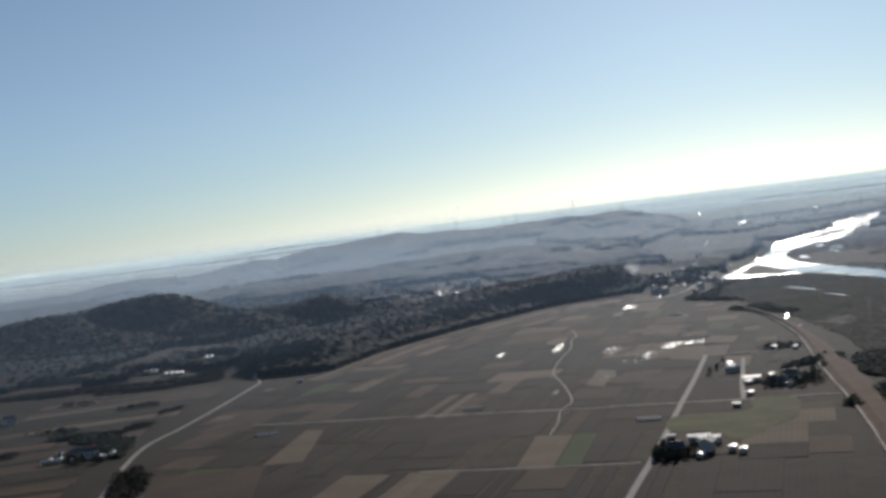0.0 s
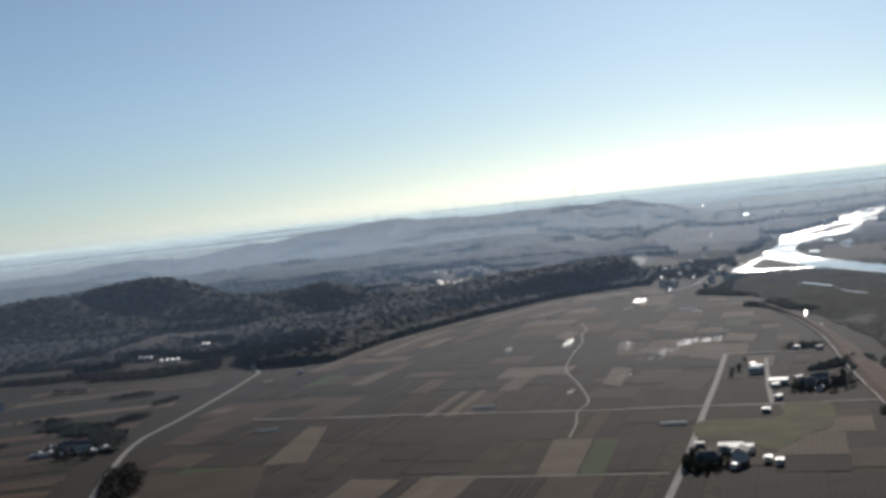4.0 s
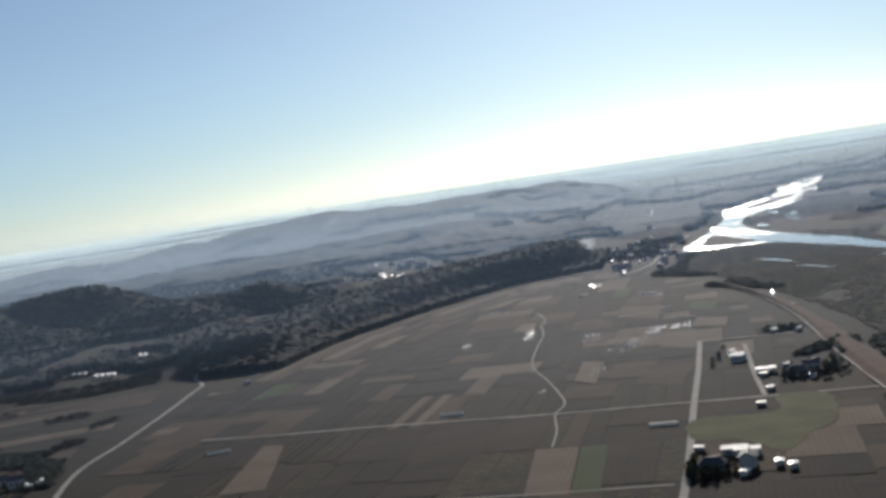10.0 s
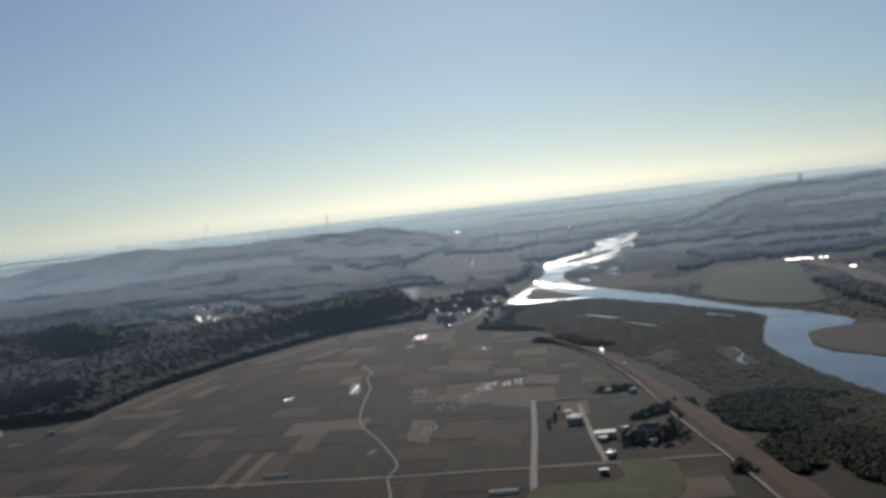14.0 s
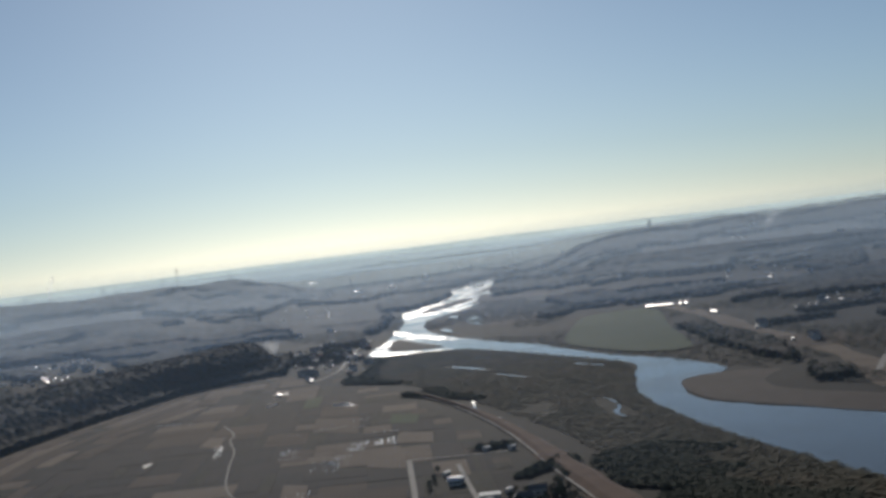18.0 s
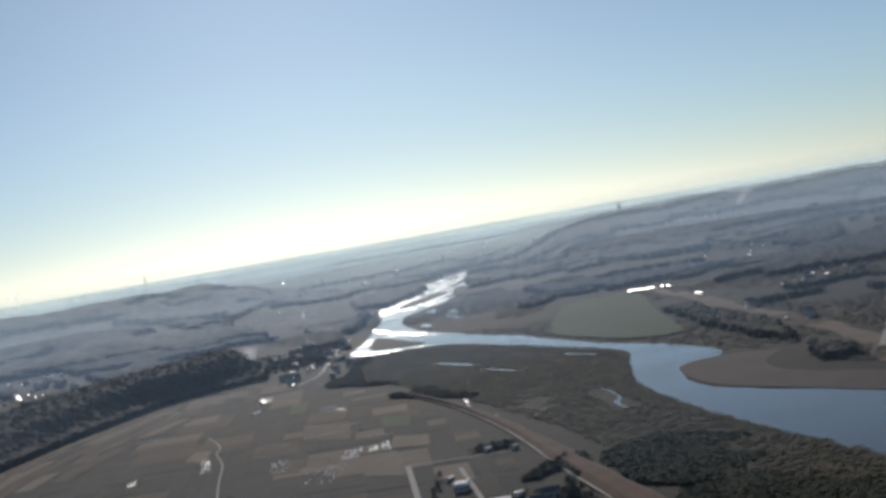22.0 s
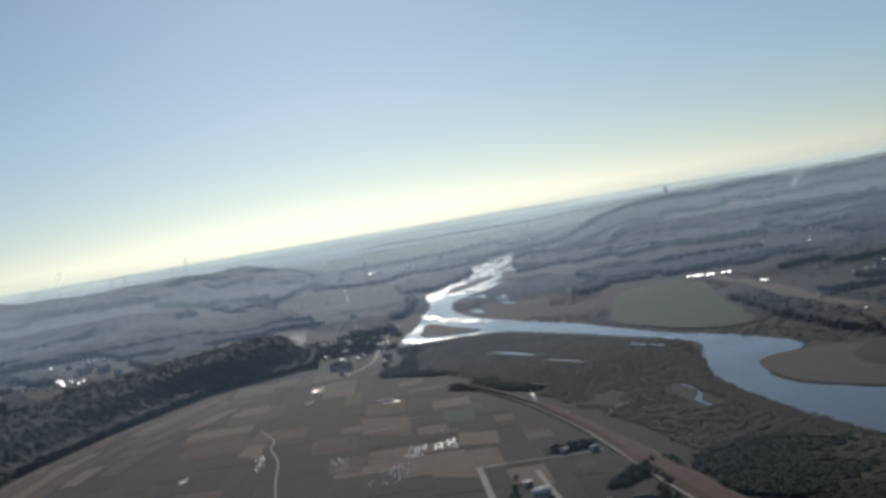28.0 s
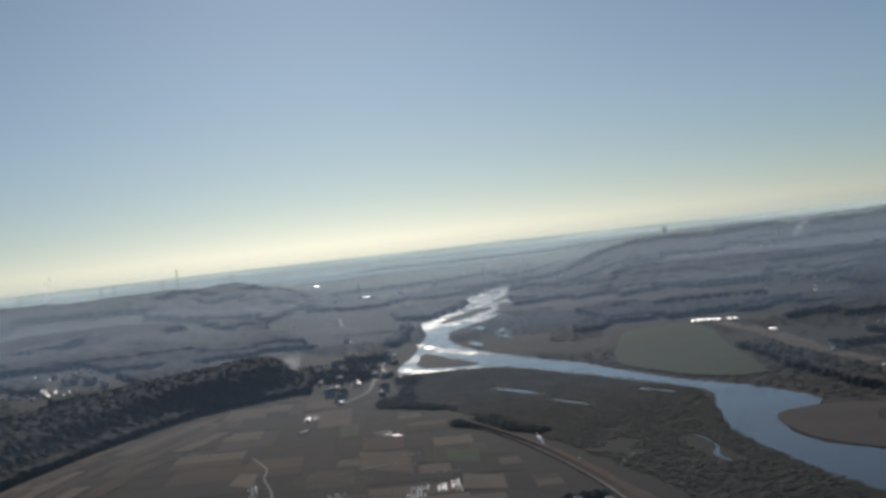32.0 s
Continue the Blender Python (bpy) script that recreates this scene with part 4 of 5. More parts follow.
FLOOD = np.array([(300, 560), (345, 740), (398, 920), (425, 1060), (450, 1250), (480, 1450), (530, 1600), (600, 1590), (632, 1540), (632, 1330), (620, 1200), (600, 1155), (560, 1092), (516, 1020), (487, 950), (460, 870), (436, 780), (400, 600)], float)
POND_LINE = [(487, 1022), (466, 972), (456, 938)]
flood = lambda x, y: inside(FLOOD, x, y) & ~inside(RIVER, x, y) & (line_distance(POND_LINE, x, y)[0] > 8) & (line_distance([(543, 1398), (543, 1315)], x, y)[0] > 8) & (line_distance([(531, 1276), (530, 1212)], x, y)[0] > 6) & (line_distance([(600, 1254), (600, 1198)], x, y)[0] > 6) & (line_distance([(442, 1141), (415, 1079)], x, y)[0] > 5)
dark_spots = np.array([(345, 700), (375, 770), (360, 810), (395, 820), (325, 640), (310, 600), (350, 660), (430, 1240), (435, 1300), (428, 1400)], float)
tall = lambda x, y: 0.9 - np.min([np.hypot(x - a, y - b) for a, b in dark_spots], 0) / 45 + 0.45 * ripple(x * 6, y * 6)
p, g = scatter(300, 560, 640, 1640, 3.6, 5, lambda x, y: flood(x, y) & (tall(x, y) < 0.42) & (ripple(x * 5 + 9, y * 5) > -0.95))
wood("scrub", p, sized(g, len(p), 1.0, 6.2) * np.c_[g.uniform(0.5, 1.6, len(p)), g.uniform(0.7, 1.2, len(p))], FAR_TREES, M_BUSH, "olive and brown scrub bushes on the floodplain", "scrub", 0.1)
p, g = scatter(300, 560, 640, 1640, 3.2, 15, lambda x, y: flood(x, y) & (tall(x, y) > 0.36))
wood("thicket", p, sized(g, len(p), 2.0, 6.0), WOOD_TREES, M_CEDAR, "dark evergreen brush among the floodplain scrub", "thicket", 0.1)
GROVE = np.array([(452, 1520), (500, 1600), (560, 1700), (640, 1870), (600, 1900), (530, 1800), (474, 1690), (440, 1560)], float)
p, g = scatter(430, 1500, 650, 1900, 5.0, 33, lambda x, y: inside(GROVE, x, y) & (ripple(x * 6, y * 6) > 0.05))
wood("grove", p, sized(g, len(p), 4.5, 6), WOOD_TREES, M_FOREST, "dark trees between the houses of the village", "trees")
in_valley = lambda x, y: (ripple(x * 1.6, y * 1.6) > np.where((x > 185) & (x < 335) & (y < 2400), 0.55, -0.2)) & (y > 1720 + (x - 330) * 1.0) & (x < 645) & (line_distance(VALLEY_LANE, x, y)[0] > 24) & (np.hypot(x, y) < 2350) & ~on_hills(x, y) & ~on_ridge(x, y)
canopy(120, 1700, 640, 2350, 3.6, 9, 7, in_valley, M_CANOPY, "dark woods in the valley behind the ridge")
p, g = scatter(600, 700, 1500, 2300, 11, 6, lambda x, y: ~inside(RIVER[::2], x, y) & ~inside(GREEN_FIELD, x, y) & (x > 600) & (line_distance([(560, 700), (719, 1041), (892, 1434), (1000, 1690)], x, y)[0] > 14) & (np.hypot(x - 1000, y - 1690) > 75) & (np.hypot(x - 922, y - 1480) > 45) & (ripple(x * 3, y * 3) > -0.15))
wood("scrub", p, sized(g, len(p), 2.4, 8.0), FAR_TREES, M_BUSH, "scattered bushes over the far bank", "scrub")
canopy(700, 2000, 2900, 3900, 8.0, 15, 8, lambda x, y: ~inside(RIVER[::2], x, y) & (ripple(x * 1.3, y * 1.9) > 0.25) & (np.hypot(x, y) < 4300) & ~inside(VILLAGE_FIELDS, x, y) & ~far_hills(x, y), M_FARWOOD, "distant copses dotting the hazy plain", "trees", "copse")
canopy(880, 1100, 2050, 2350, 3.6, 9, 8, lambda x, y: ~inside(RIVER[::2], x, y) & ~inside(GREEN_FIELD, x, y) & (ripple(x * 1.2 + 700, y * 2.2) > 0.42) & (np.hypot(x - 1000, y - 1690) > 90) & (np.hypot(x, y) < 2350) & (x > 900 + (y - 1700) * 0.35), M_CANOPY, "dark copses between the fields of the far plain", "trees", "copse")
# hedges on the left-hand terraces, along the lanes and at field corners
for i, line in enumerate(([(-620, 905), (-330, 880), (-180, 900)], [(-600, 1030), (-420, 1000), (-260, 1020)], [(-300, 1110), (-200, 1080), (-100, 1085)], [(-600, 790), (-400, 800), (-300, 770)], [(-500, 1270), (-300, 1250), (-60, 1260)], [(-90, 640), (-84, 700), (-84, 745)], [(-420, 1400), (-230, 1340), (-70, 1340)], [(-330, 960), (-250, 940)], [(-245, 1200), (-192, 1176), (-140, 1148)], [(-210, 1010), (-181, 1002), (-150, 992)], [(-88, 1020), (-78, 1036)], [(-118, 930), (-97, 963)], [(-92, 725), (-86, 775)], [(-160, 1226), (-111, 1213), (-62, 1228)])):
    xs, ys = [q[0] for q in line], [q[1] for q in line]
    p, g = scatter(min(xs), min(ys) - 25, max(xs) + 12, max(ys) + 25, 4.5, 120 + i, lambda x, y: line_distance(line, x, y)[0] < 13 * np.clip(ripple(x * 3, y * 3) + 0.7, 0, 1.3))
    wood("hedge", p, sized(g, len(p), 3.6, 6), NEAR_TREES, M_FOREST, "dark overgrown hedge between terraced fields", "hedge")

# single trees round the farms: trunk, limbs and a crown of many clumps
def tree(seed, h=8.0, mat=None):
    r = random.Random(seed)
    root = tagged(new("tree"), "dark leafy tree beside farm buildings", "tree", "farm trees")
    bm = bmesh.new()
    bmesh.ops.create_cone(bm, cap_ends=True, segments=7, radius1=h * 0.035, radius2=h * 0.014, depth=h * 0.6, matrix=Matrix.Translation((0, 0, h * 0.3)))
    for i in range(4):
        a = i * 1.57 + r.uniform(-0.4, 0.4)
        m = Matrix.Translation((0, 0, h * (0.36 + 0.05 * i))) @ Matrix.Rotation(a, 4, "Z") @ Matrix.Rotation(0.85, 4, "Y") @ Matrix.Translation((0, 0, h * 0.14))
        bmesh.ops.create_cone(bm, cap_ends=True, segments=5, radius1=h * 0.015, radius2=h * 0.006, depth=h * 0.28, matrix=m)
    part("trunk", bm, M_TRUNK, root)
    v, f = leaf_crown(seed + 300, 240, 0.07, 0.2)
    v = v * (h * 0.8, h * 0.8, h)
    raw("crown", v, f, mat or M_CEDAR, root)
    return root


TREES = [tree(1, 4.6), tree(2, 3.6), tree(3, 4.2, M_FOREST), tree(4, 3.2, M_BUSH)]
TREE_SPOTS = []


def trees_round(cx, cy, rx, ry, n, seed):
    r = random.Random(seed)
    for _ in range(n):
        a, q = r.uniform(0, 6.283), r.uniform(0.6, 1.1)
        TREE_SPOTS.append((cx + rx * q * math.cos(a), cy + ry * q * math.sin(a)))


def tree_row(x0, y0, x1, y1, n, seed):
    r = random.Random(seed)
    for k in range(n):
        t = (k + r.uniform(-0.3, 0.3)) / max(1, n - 1)
        TREE_SPOTS.append((x0 + (x1 - x0) * t + r.uniform(-1.5, 1.5), y0 + (y1 - y0) * t + r.uniform(-1.5, 1.5)))


tree_row(160, 592, 170, 585, 8, 1)
tree_row(164, 596, 176, 588, 8, 12)
tree_row(161, 594, 172, 619, 10, 13)
tree_row(176, 615, 178, 592, 5, 14)
trees_round(180, 600, 9, 8, 4, 15)
trees_round(290, 752, 16, 14, 26, 2)
tree_row(284, 745, 306, 760, 14, 16)
trees_round(303, 775, 12, 14, 16, 17)
tree_row(313, 815, 345, 834, 10, 18)
tree_row(337, 919, 354, 915, 6, 19)
trees_round(-124, 856, 15, 14, 22, 3)
tree_row(-132, 830, -108, 822, 10, 20)
tree_row(266, 829, 287, 868, 6, 4)
trees_round(-110, 1375, 40, 20, 12, 7)
trees_round(500, 1660, 45, 70, 40, 8)
trees_round(545, 1780, 40, 60, 24, 9)
trees_round(255, 1960, 70, 120, 30, 10)
trees_round(-300, 1060, 60, 40, 10, 11)
for i, (x, y) in enumerate(TREE_SPOTS):
    src = TREES[i % 4]
    m = pose(x, y, float(height(np.array([x]), np.array([y]))[0]), 0, 0, (i * 77) % 360)
    if i < 4:
        src.matrix_world = m
    else:
        copy_thing(src, m)

# ---- buildings ----
def ground_at(x, y):
    return float(height(np.array([float(x)]), np.array([float(y)]))[0])


def house(name, long, wide, eaves, rise, roof_mat, wall_mat, label, category="house", windows=3, hip=0.0):
    """A gabled or hipped house: walls, an overhanging roof with a ridge cap, windows with frames, a door."""
    root = tagged(new(name), label, category)
    a, b = long / 2, wide / 2
    bm = bmesh.new()
    low = [bm.verts.new(q) for q in ((-a, -b, -0.3), (a, -b, -0.3), (a, b, -0.3), (-a, b, -0.3))]
    top = [bm.verts.new(q) for q in ((-a, -b, eaves), (a, -b, eaves), (a, b, eaves), (-a, b, eaves))]
    for i in range(4):
        bm.faces.new((low[i], low[(i + 1) % 4], top[(i + 1) % 4], top[i]))
    if not hip:
        g0, g1 = bm.verts.new((-a, 0, eaves + rise)), bm.verts.new((a, 0, eaves + rise))
        bm.faces.new((top[3], g0, top[0]))
        bm.faces.new((top[1], g1, top[2]))
    part("wall", bm, wall_mat, root)
    o, t = 0.7, 0.18
    bm = bmesh.new()
    for lift in (0, t):
        e = eaves - rise * o / b * 0.6 + lift
        c = [bm.verts.new(q) for q in ((-a - o, -b - o, e), (a + o, -b - o, e), (a + o, b + o, e), (-a - o, b + o, e))]
        r0, r1 = bm.verts.new((-a - o + hip, 0, eaves + rise + lift)), bm.verts.new((a + o - hip, 0, eaves + rise + lift))
        for f in ((c[0], c[1], r1, r0), (c[2], c[3], r0, r1)) + (((c[3], c[0], r0), (c[1], c[2], r1)) if hip else ()):
            bm.faces.new(f if lift else f[::-1])
        if lift:
            for i in range(4):
                j = (i + 1) % 4
                if hip or i in (0, 2):
                    bm.faces.new((under[i], under[j], c[j], c[i]))
            if not hip:
                bm.faces.new((under[1], under[5], r1, c[1]))
                bm.faces.new((under[5], under[2], c[2], r1))
                bm.faces.new((under[3], under[4], r0, c[3]))
                bm.faces.new((under[4], under[0], c[0], r0))
        under = c + [r0, r1]
    roof = part("roof", bm, roof_mat, root)
    bm = bmesh.new()
    box(bm, -a - o + hip, -0.2, eaves + rise + t - 0.05, a + o - hip, 0.2, eaves + rise + t + 0.22)
    part("ridge_cap", bm, roof_mat, roof)
    for side in (-1, 1):
        for i in range(windows):
            x = -a + long * (i + 0.5) / windows
            bm = bmesh.new()
            box(bm, x - 0.85, side * b - 0.05, eaves * 0.42, x + 0.85, side * b + 0.05, eaves * 0.42 + 1.2)
            win = part("window", bm, M_CONC, root)
            bm = bmesh.new()
            box(bm, x - 0.75, side * (b + 0.04) - 0.03, eaves * 0.42 + 0.1, x + 0.75, side * (b + 0.04) + 0.03, eaves * 0.42 + 1.1)
            part("pane", bm, M_PANE, win)
    bm = bmesh.new()
    box(bm, a - 0.03, -0.9, 0, a + 0.06, 0.9, 2.05)
    part("door", bm, M_WOODWALL, root)
    return root


def barn(name, long, wide, eaves, rise, label, ribs=6, mat=None, wall_mat=None):
    """A low shed with a shallow ribbed sheet roof."""
    root = tagged(new(name), label, "shed")
    a, b = long / 2, wide / 2
    bm = bmesh.new()
    box(bm, -a, -b, -0.3, a, b, eaves)
    part("wall", bm, wall_mat or M_WALL, root)
    for side in (-1, 1):
        bm = bmesh.new()
        v = [bm.verts.new(q) for q in ((-a - 0.4, 0, eaves + rise), (a + 0.4, 0, eaves + rise), (a + 0.4, side * (b + 0.4), eaves), (-a - 0.4, side * (b + 0.4), eaves))]
        w = [bm.verts.new((q.co.x, q.co.y, q.co.z + 0.12)) for q in v]
        bm.faces.new(w if side < 0 else w[::-1])
        bm.faces.new(v if side > 0 else v[::-1])
        for i in range(4):
            j = (i + 1) % 4
            bm.faces.new((v[i], v[j], w[j], w[i]))
        slope = part("roof_panel", bm, mat or M_METAL, root)
        for i in range(ribs):
            x = -a + long * (i + 0.5) / ribs
            bm = bmesh.new()
            box(bm, x - 0.08, min(0, side * b), 0, x + 0.08, max(0, side * b), 0.1)
            for q in bm.verts:
                q.co.z += eaves + rise * (1 - abs(q.co.y) / b) + 0.1
            part("rib", bm, M_STEEL, slope)
    for i in range(max(2, int(long / 6))):
        x = -a + long * (i + 0.5) / max(2, int(long / 6))
        bm = bmesh.new()
        box(bm, x - 1.1, -b - 0.05, 0, x + 1.1, -b + 0.03, min(2.4, eaves - 0.2))
        part("shutter", bm, wall_mat or M_STEEL, root)
    return root


def tunnel(long, wide, label):
    """A greenhouse tunnel: arched film over hoops, closed ends."""
    root = tagged(new("greenhouse"), label, "greenhouse", "greenhouses")
    n, r = 8, wide / 2
    ring = [(r * math.cos(math.pi * i / n), 1.7 * math.sin(math.pi * i / n) ** 0.8 if 0 < i < n else 0) for i in range(n + 1)]
    bm = bmesh.new()
    ends = []
    for x in (-long / 2, long / 2):
        ends.append([bm.verts.new((x, y, z)) for y, z in ring])
    for i in range(n):
        bm.faces.new((ends[0][i], ends[0][i + 1], ends[1][i + 1], ends[1][i]))
    part("film", bm, M_VINYL, root)
    for k in (0, 1):
        bm = bmesh.new()
        x = (-0.5 + k) * long
        bm.faces.new([bm.verts.new((x, y, z)) for y, z in ring])
        part("end_wall", bm, M_VINYL, root)
    for i in range(6):
        x = -long / 2 + long * i / 5
        bm = bmesh.new()
        for (y0, z0), (y1, z1) in zip(ring, ring[1:]):
            q = [bm.verts.new(v) for v in ((x - 0.06, y0 * 1.01, z0 * 1.01 + 0.03), (x + 0.06, y0 * 1.01, z0 * 1.01 + 0.03), (x + 0.06, y1 * 1.01, z1 * 1.01 + 0.03), (x - 0.06, y1 * 1.01, z1 * 1.01 + 0.03))]
            bm.faces.new(q)
        part("hoop", bm, M_STEEL, root)
    return root


def place(src, spots):
    """Stand a thing at the first spot and copies of it at the others: x, y, turn."""
    for i, (x, y, rz) in enumerate(spots):
        m = pose(x, y, ground_at(x, y), 0, 0, rz)
        if i == 0:
            src.matrix_world = m
        else:
            copy_thing(src, m)


farmhouse = house("farmhouse", 9.5, 6.5, 3.2, 2.0, M_TILE, M_WALL, "farmhouse with a dark tiled hipped roof", "house", 4, hip=2.2)
cottage = house("house", 8, 6, 4.6, 1.6, M_TILE, M_WALL, "two-storey house with a grey tiled roof", "house", 3)
bright_house = house("house", 6.5, 5, 3.0, 0.9, M_METAL, M_WALL, "house with a pale shining sheet roof", "house", 3)
red_house = house("house", 7, 5.5, 3.2, 1.4, M_RED, M_WOODWALL, "small house with a rust-red roof", "house", 2)
shed = barn("barn", 10, 6, 3.0, 0.8, "farm shed with a pale ribbed sheet roof", 7)
small_shed = barn("shed", 3.7, 2.8, 2.2, 0.4, "small shed with a shining sheet roof", 3, M_METAL)
lean_to = barn("shed", 3.0, 2.0, 2.4, 0.06, "small flat-roofed shed glinting in the sun", 3, M_METAL)
glint_spots, steep_spots = [], []
steep_shed = barn("shed", 2.6, 2.2, 2.0, 0.75, "small shed with a steep shining roof", 3, M_METAL)
long_shed = barn("long_shed", 20, 6, 2.6, 0.3, "long low shed with a white sheet roof", 10, M_SHINE)
glass_shed = barn("glasshouse", 10, 3.0, 2.2, 1.0, "narrow glasshouse with a shining pale roof in a row", 10, M_METAL)

r = random.Random(3)
farm_spots = [(173, 600, -30), (283, 757, -28), (-128, 862, 20), (-300, 1045, 10)]
shed_spots = [(193, 613, -28), (190, 619, -28), (275, 778, -28), (-420, 1060, 5)]
cot_spots = [(186, 596, 60), (293, 762, -28), (-118, 848, 15), (-210, 1090, 40), (430, 1487, 30)]
small_spots = [(181, 635, -30), (195, 588, 62), (197, 580, 62), (179, 583, 40), (289, 785, 20), (284, 742, 60), (270, 770, -28), (-145, 844, 20), (-139, 843, 5), (-137, 851, 70), (-140, 872, 20), (-133, 879, 80), (-105, 841, 10), (-110, 835, 50), (237, 699, -28), (256, 731, 40), (339, 910, 20), (350, 898, 20), (289, 859, 20), (15, 1108, 20), (363, 1384, 40), (398, 1010, 20), (422, 1462, 20)]
bright_spots, red_spots = [(283, 832, -28), (280, 829, -28)], [(-122, 870, 45)]
# the riverside village
for i in range(46):
    s = r.random()
    x, y = 445 + 150 * s + r.uniform(-45, 55), 1525 + 340 * s + r.uniform(-70, 70)
    if inside(RIVER[::2], np.array([x + 15]), np.array([y]))[0] or inside(RIVER[::2], np.array([x]), np.array([y]))[0]:
        continue
    (glint_spots if i % 9 == 0 else red_spots if i % 6 == 2 else small_spots if i % 7 == 3 else cot_spots).append((x, y, r.choice((20, 110, 65, -25))))
for x, y in ((-136, 846), (-143, 851), (-131, 858), (-112, 839), (-105, 846), (-140, 868), (-129, 840), (-118, 852)):
    steep_spots.append((x, y, 76))
for i in range(6):
    s = (i + 0.5) / 6
    x, y = 440 + 190 * s + r.uniform(-22, 8), 1490 + 350 * s + r.uniform(-15, 15)
    if not inside(RIVER[::2], np.array([x + 8]), np.array([y]))[0]:
        glint_spots.append((x, y, r.choice((20, 65, -25))))
# villages in the valley behind the ridge
for i in range(64):
    x, y = r.uniform(190, 330), r.uniform(1830, 2380)
    if i > 18:
        q = VALLEY_LANE[i % len(VALLEY_LANE)]
        x, y = q[0] + r.uniform(-16, 16), q[1] + r.uniform(-30, 30)
    if i % 3 == 0:
        steep_spots.append((x, y, 68 + r.uniform(-8, 8)))
    else:
        (cot_spots if i % 3 == 1 else small_spots).append((x, y, r.choice((10, 100, 40, -30))))
# scattered hamlets on the far plain
for cx, cy, n, sp in ((985, 1370, 9, 45), (840, 1290, 5, 35), (1075, 1443, 5, 40), (1190, 1250, 8, 60), (1250, 1420, 8, 70), (1150, 1950, 7, 90), (1420, 1950, 10, 120), (900, 2900, 4, 90), (760, 2650, 3, 60), (1700, 2500, 10, 160), (1250, 3150, 8, 140), (300, 2950, 10, 200), (420, 2450, 8, 90), (250, 2600, 8, 120), (500, 2750, 6, 80), (120, 2450, 6, 90), (-140, 2500, 8, 120), (760, 1150, 4, 40), (640, 2100, 4, 60), (1500, 1550, 8, 100), (1900, 2000, 8, 160)):
    for i in range(n):
        x, y = cx + r.uniform(-sp, sp), cy + r.uniform(-sp, sp)
        if i % 2 and cy < 2300:
            cot_spots.append((x, y, r.choice((10, 100, 40, -30))))
        elif cx > 0.5 * cy:
            steep_spots.append((x, y, 78 + r.uniform(-8, 8)))
        else:
            glint_spots.append((x, y, r.choice((10, 100, 40, -30))))
place(farmhouse, farm_spots)
place(shed, shed_spots)
place(cottage, cot_spots)
place(bright_house, bright_spots)
place(red_house, red_spots)
place(small_shed, small_spots)
place(lean_to, glint_spots)
place(steep_shed, steep_spots)
place(long_shed, [(1130, 2700, 30), (1350, 2950, 20), (1000, 3250, 10), (1750, 2900, 40)])
place(glass_shed, [(970 + 3.4 * k, 1691 - 5.6 * k, 73) for k in range(6)] + [(996, 1654, 73), (1000, 1647, 73), (924, 1486, 73), (922, 1477, 73), (1041, 1426, 73), (1029, 1388, 73), (1307, 1864, 73)] + [(-127 + 5 * k, 1343 - k, 80) for k in range(3)] + [(-106 + 5 * k, 1314 - k, 80) for k in range(4)] + [(-72, 1418, 80), (-67, 1417, 80)])

# ---- greenhouses and glinting film on the vegetable plots ----
gh = tunnel(13, 3.6, "plastic film greenhouse tunnel on a vegetable plot")
gh_spots = [(188, 697, -28), (113, 822, -24)]
gh_spots += [(372, 1244, -25), (336, 1318, 40), (175, 466, -30), (180, 440, -30), (188, 443, -30), (-12, 838, 0)]
place(gh, gh_spots)


def film_sheet(x, y, long, wide, rz, seed):
    """A low heap of film stretched over a bed, wrinkled."""
    q = random.Random(seed)
    bm = bmesh.new()
    n = 6
    rows = []
    for i in range(n + 1):
        s = -long / 2 + long * i / n
        rows.append([bm.verts.new((s + q.uniform(-0.2, 0.2), -wide / 2, 0)), bm.verts.new((s, q.uniform(-0.1, 0.1), 0.16 + q.uniform(-0.06, 0.08))), bm.verts.new((s + q.uniform(-0.2, 0.2), wide / 2, 0))])
    for a, b in zip(rows, rows[1:]):
        for k in (0, 1):
            bm.faces.new((a[k], b[k], b[k + 1], a[k + 1]))
    ob = part("film_cover", bm, M_FILM)
    ob.matrix_world = pose(x, y, 0.22, 0, 0, rz)
    return tagged(ob, "shining plastic film over a planting bed", "film cover", "film covers")


k = 0


def film_rows(x0, y0, x1, y1, rows, gap, fill, wide):
    """Beds side by side along a line, each covered with film in places."""
    global k
    d = np.array([x1 - x0, y1 - y0])
    long = float(np.hypot(*d))
    d = d / long
    side = np.array([d[1], -d[0]])
    rz = math.degrees(math.atan2(d[1], d[0]))
    for i in range(rows):
        s = r.uniform(0, 2)
        while s < long:
            piece = r.uniform(2.0, 7.0)
            if r.random() < fill:
                k += 1
                q = np.array([x0, y0]) + d * (s + piece / 2) + side * (i * gap + r.uniform(-0.2, 0.2))
                film_sheet(q[0], q[1], piece, wide * r.uniform(0.6, 1.3), rz + r.uniform(-4, 4), k)
            s += piece + r.uniform(0.3, 1.5)


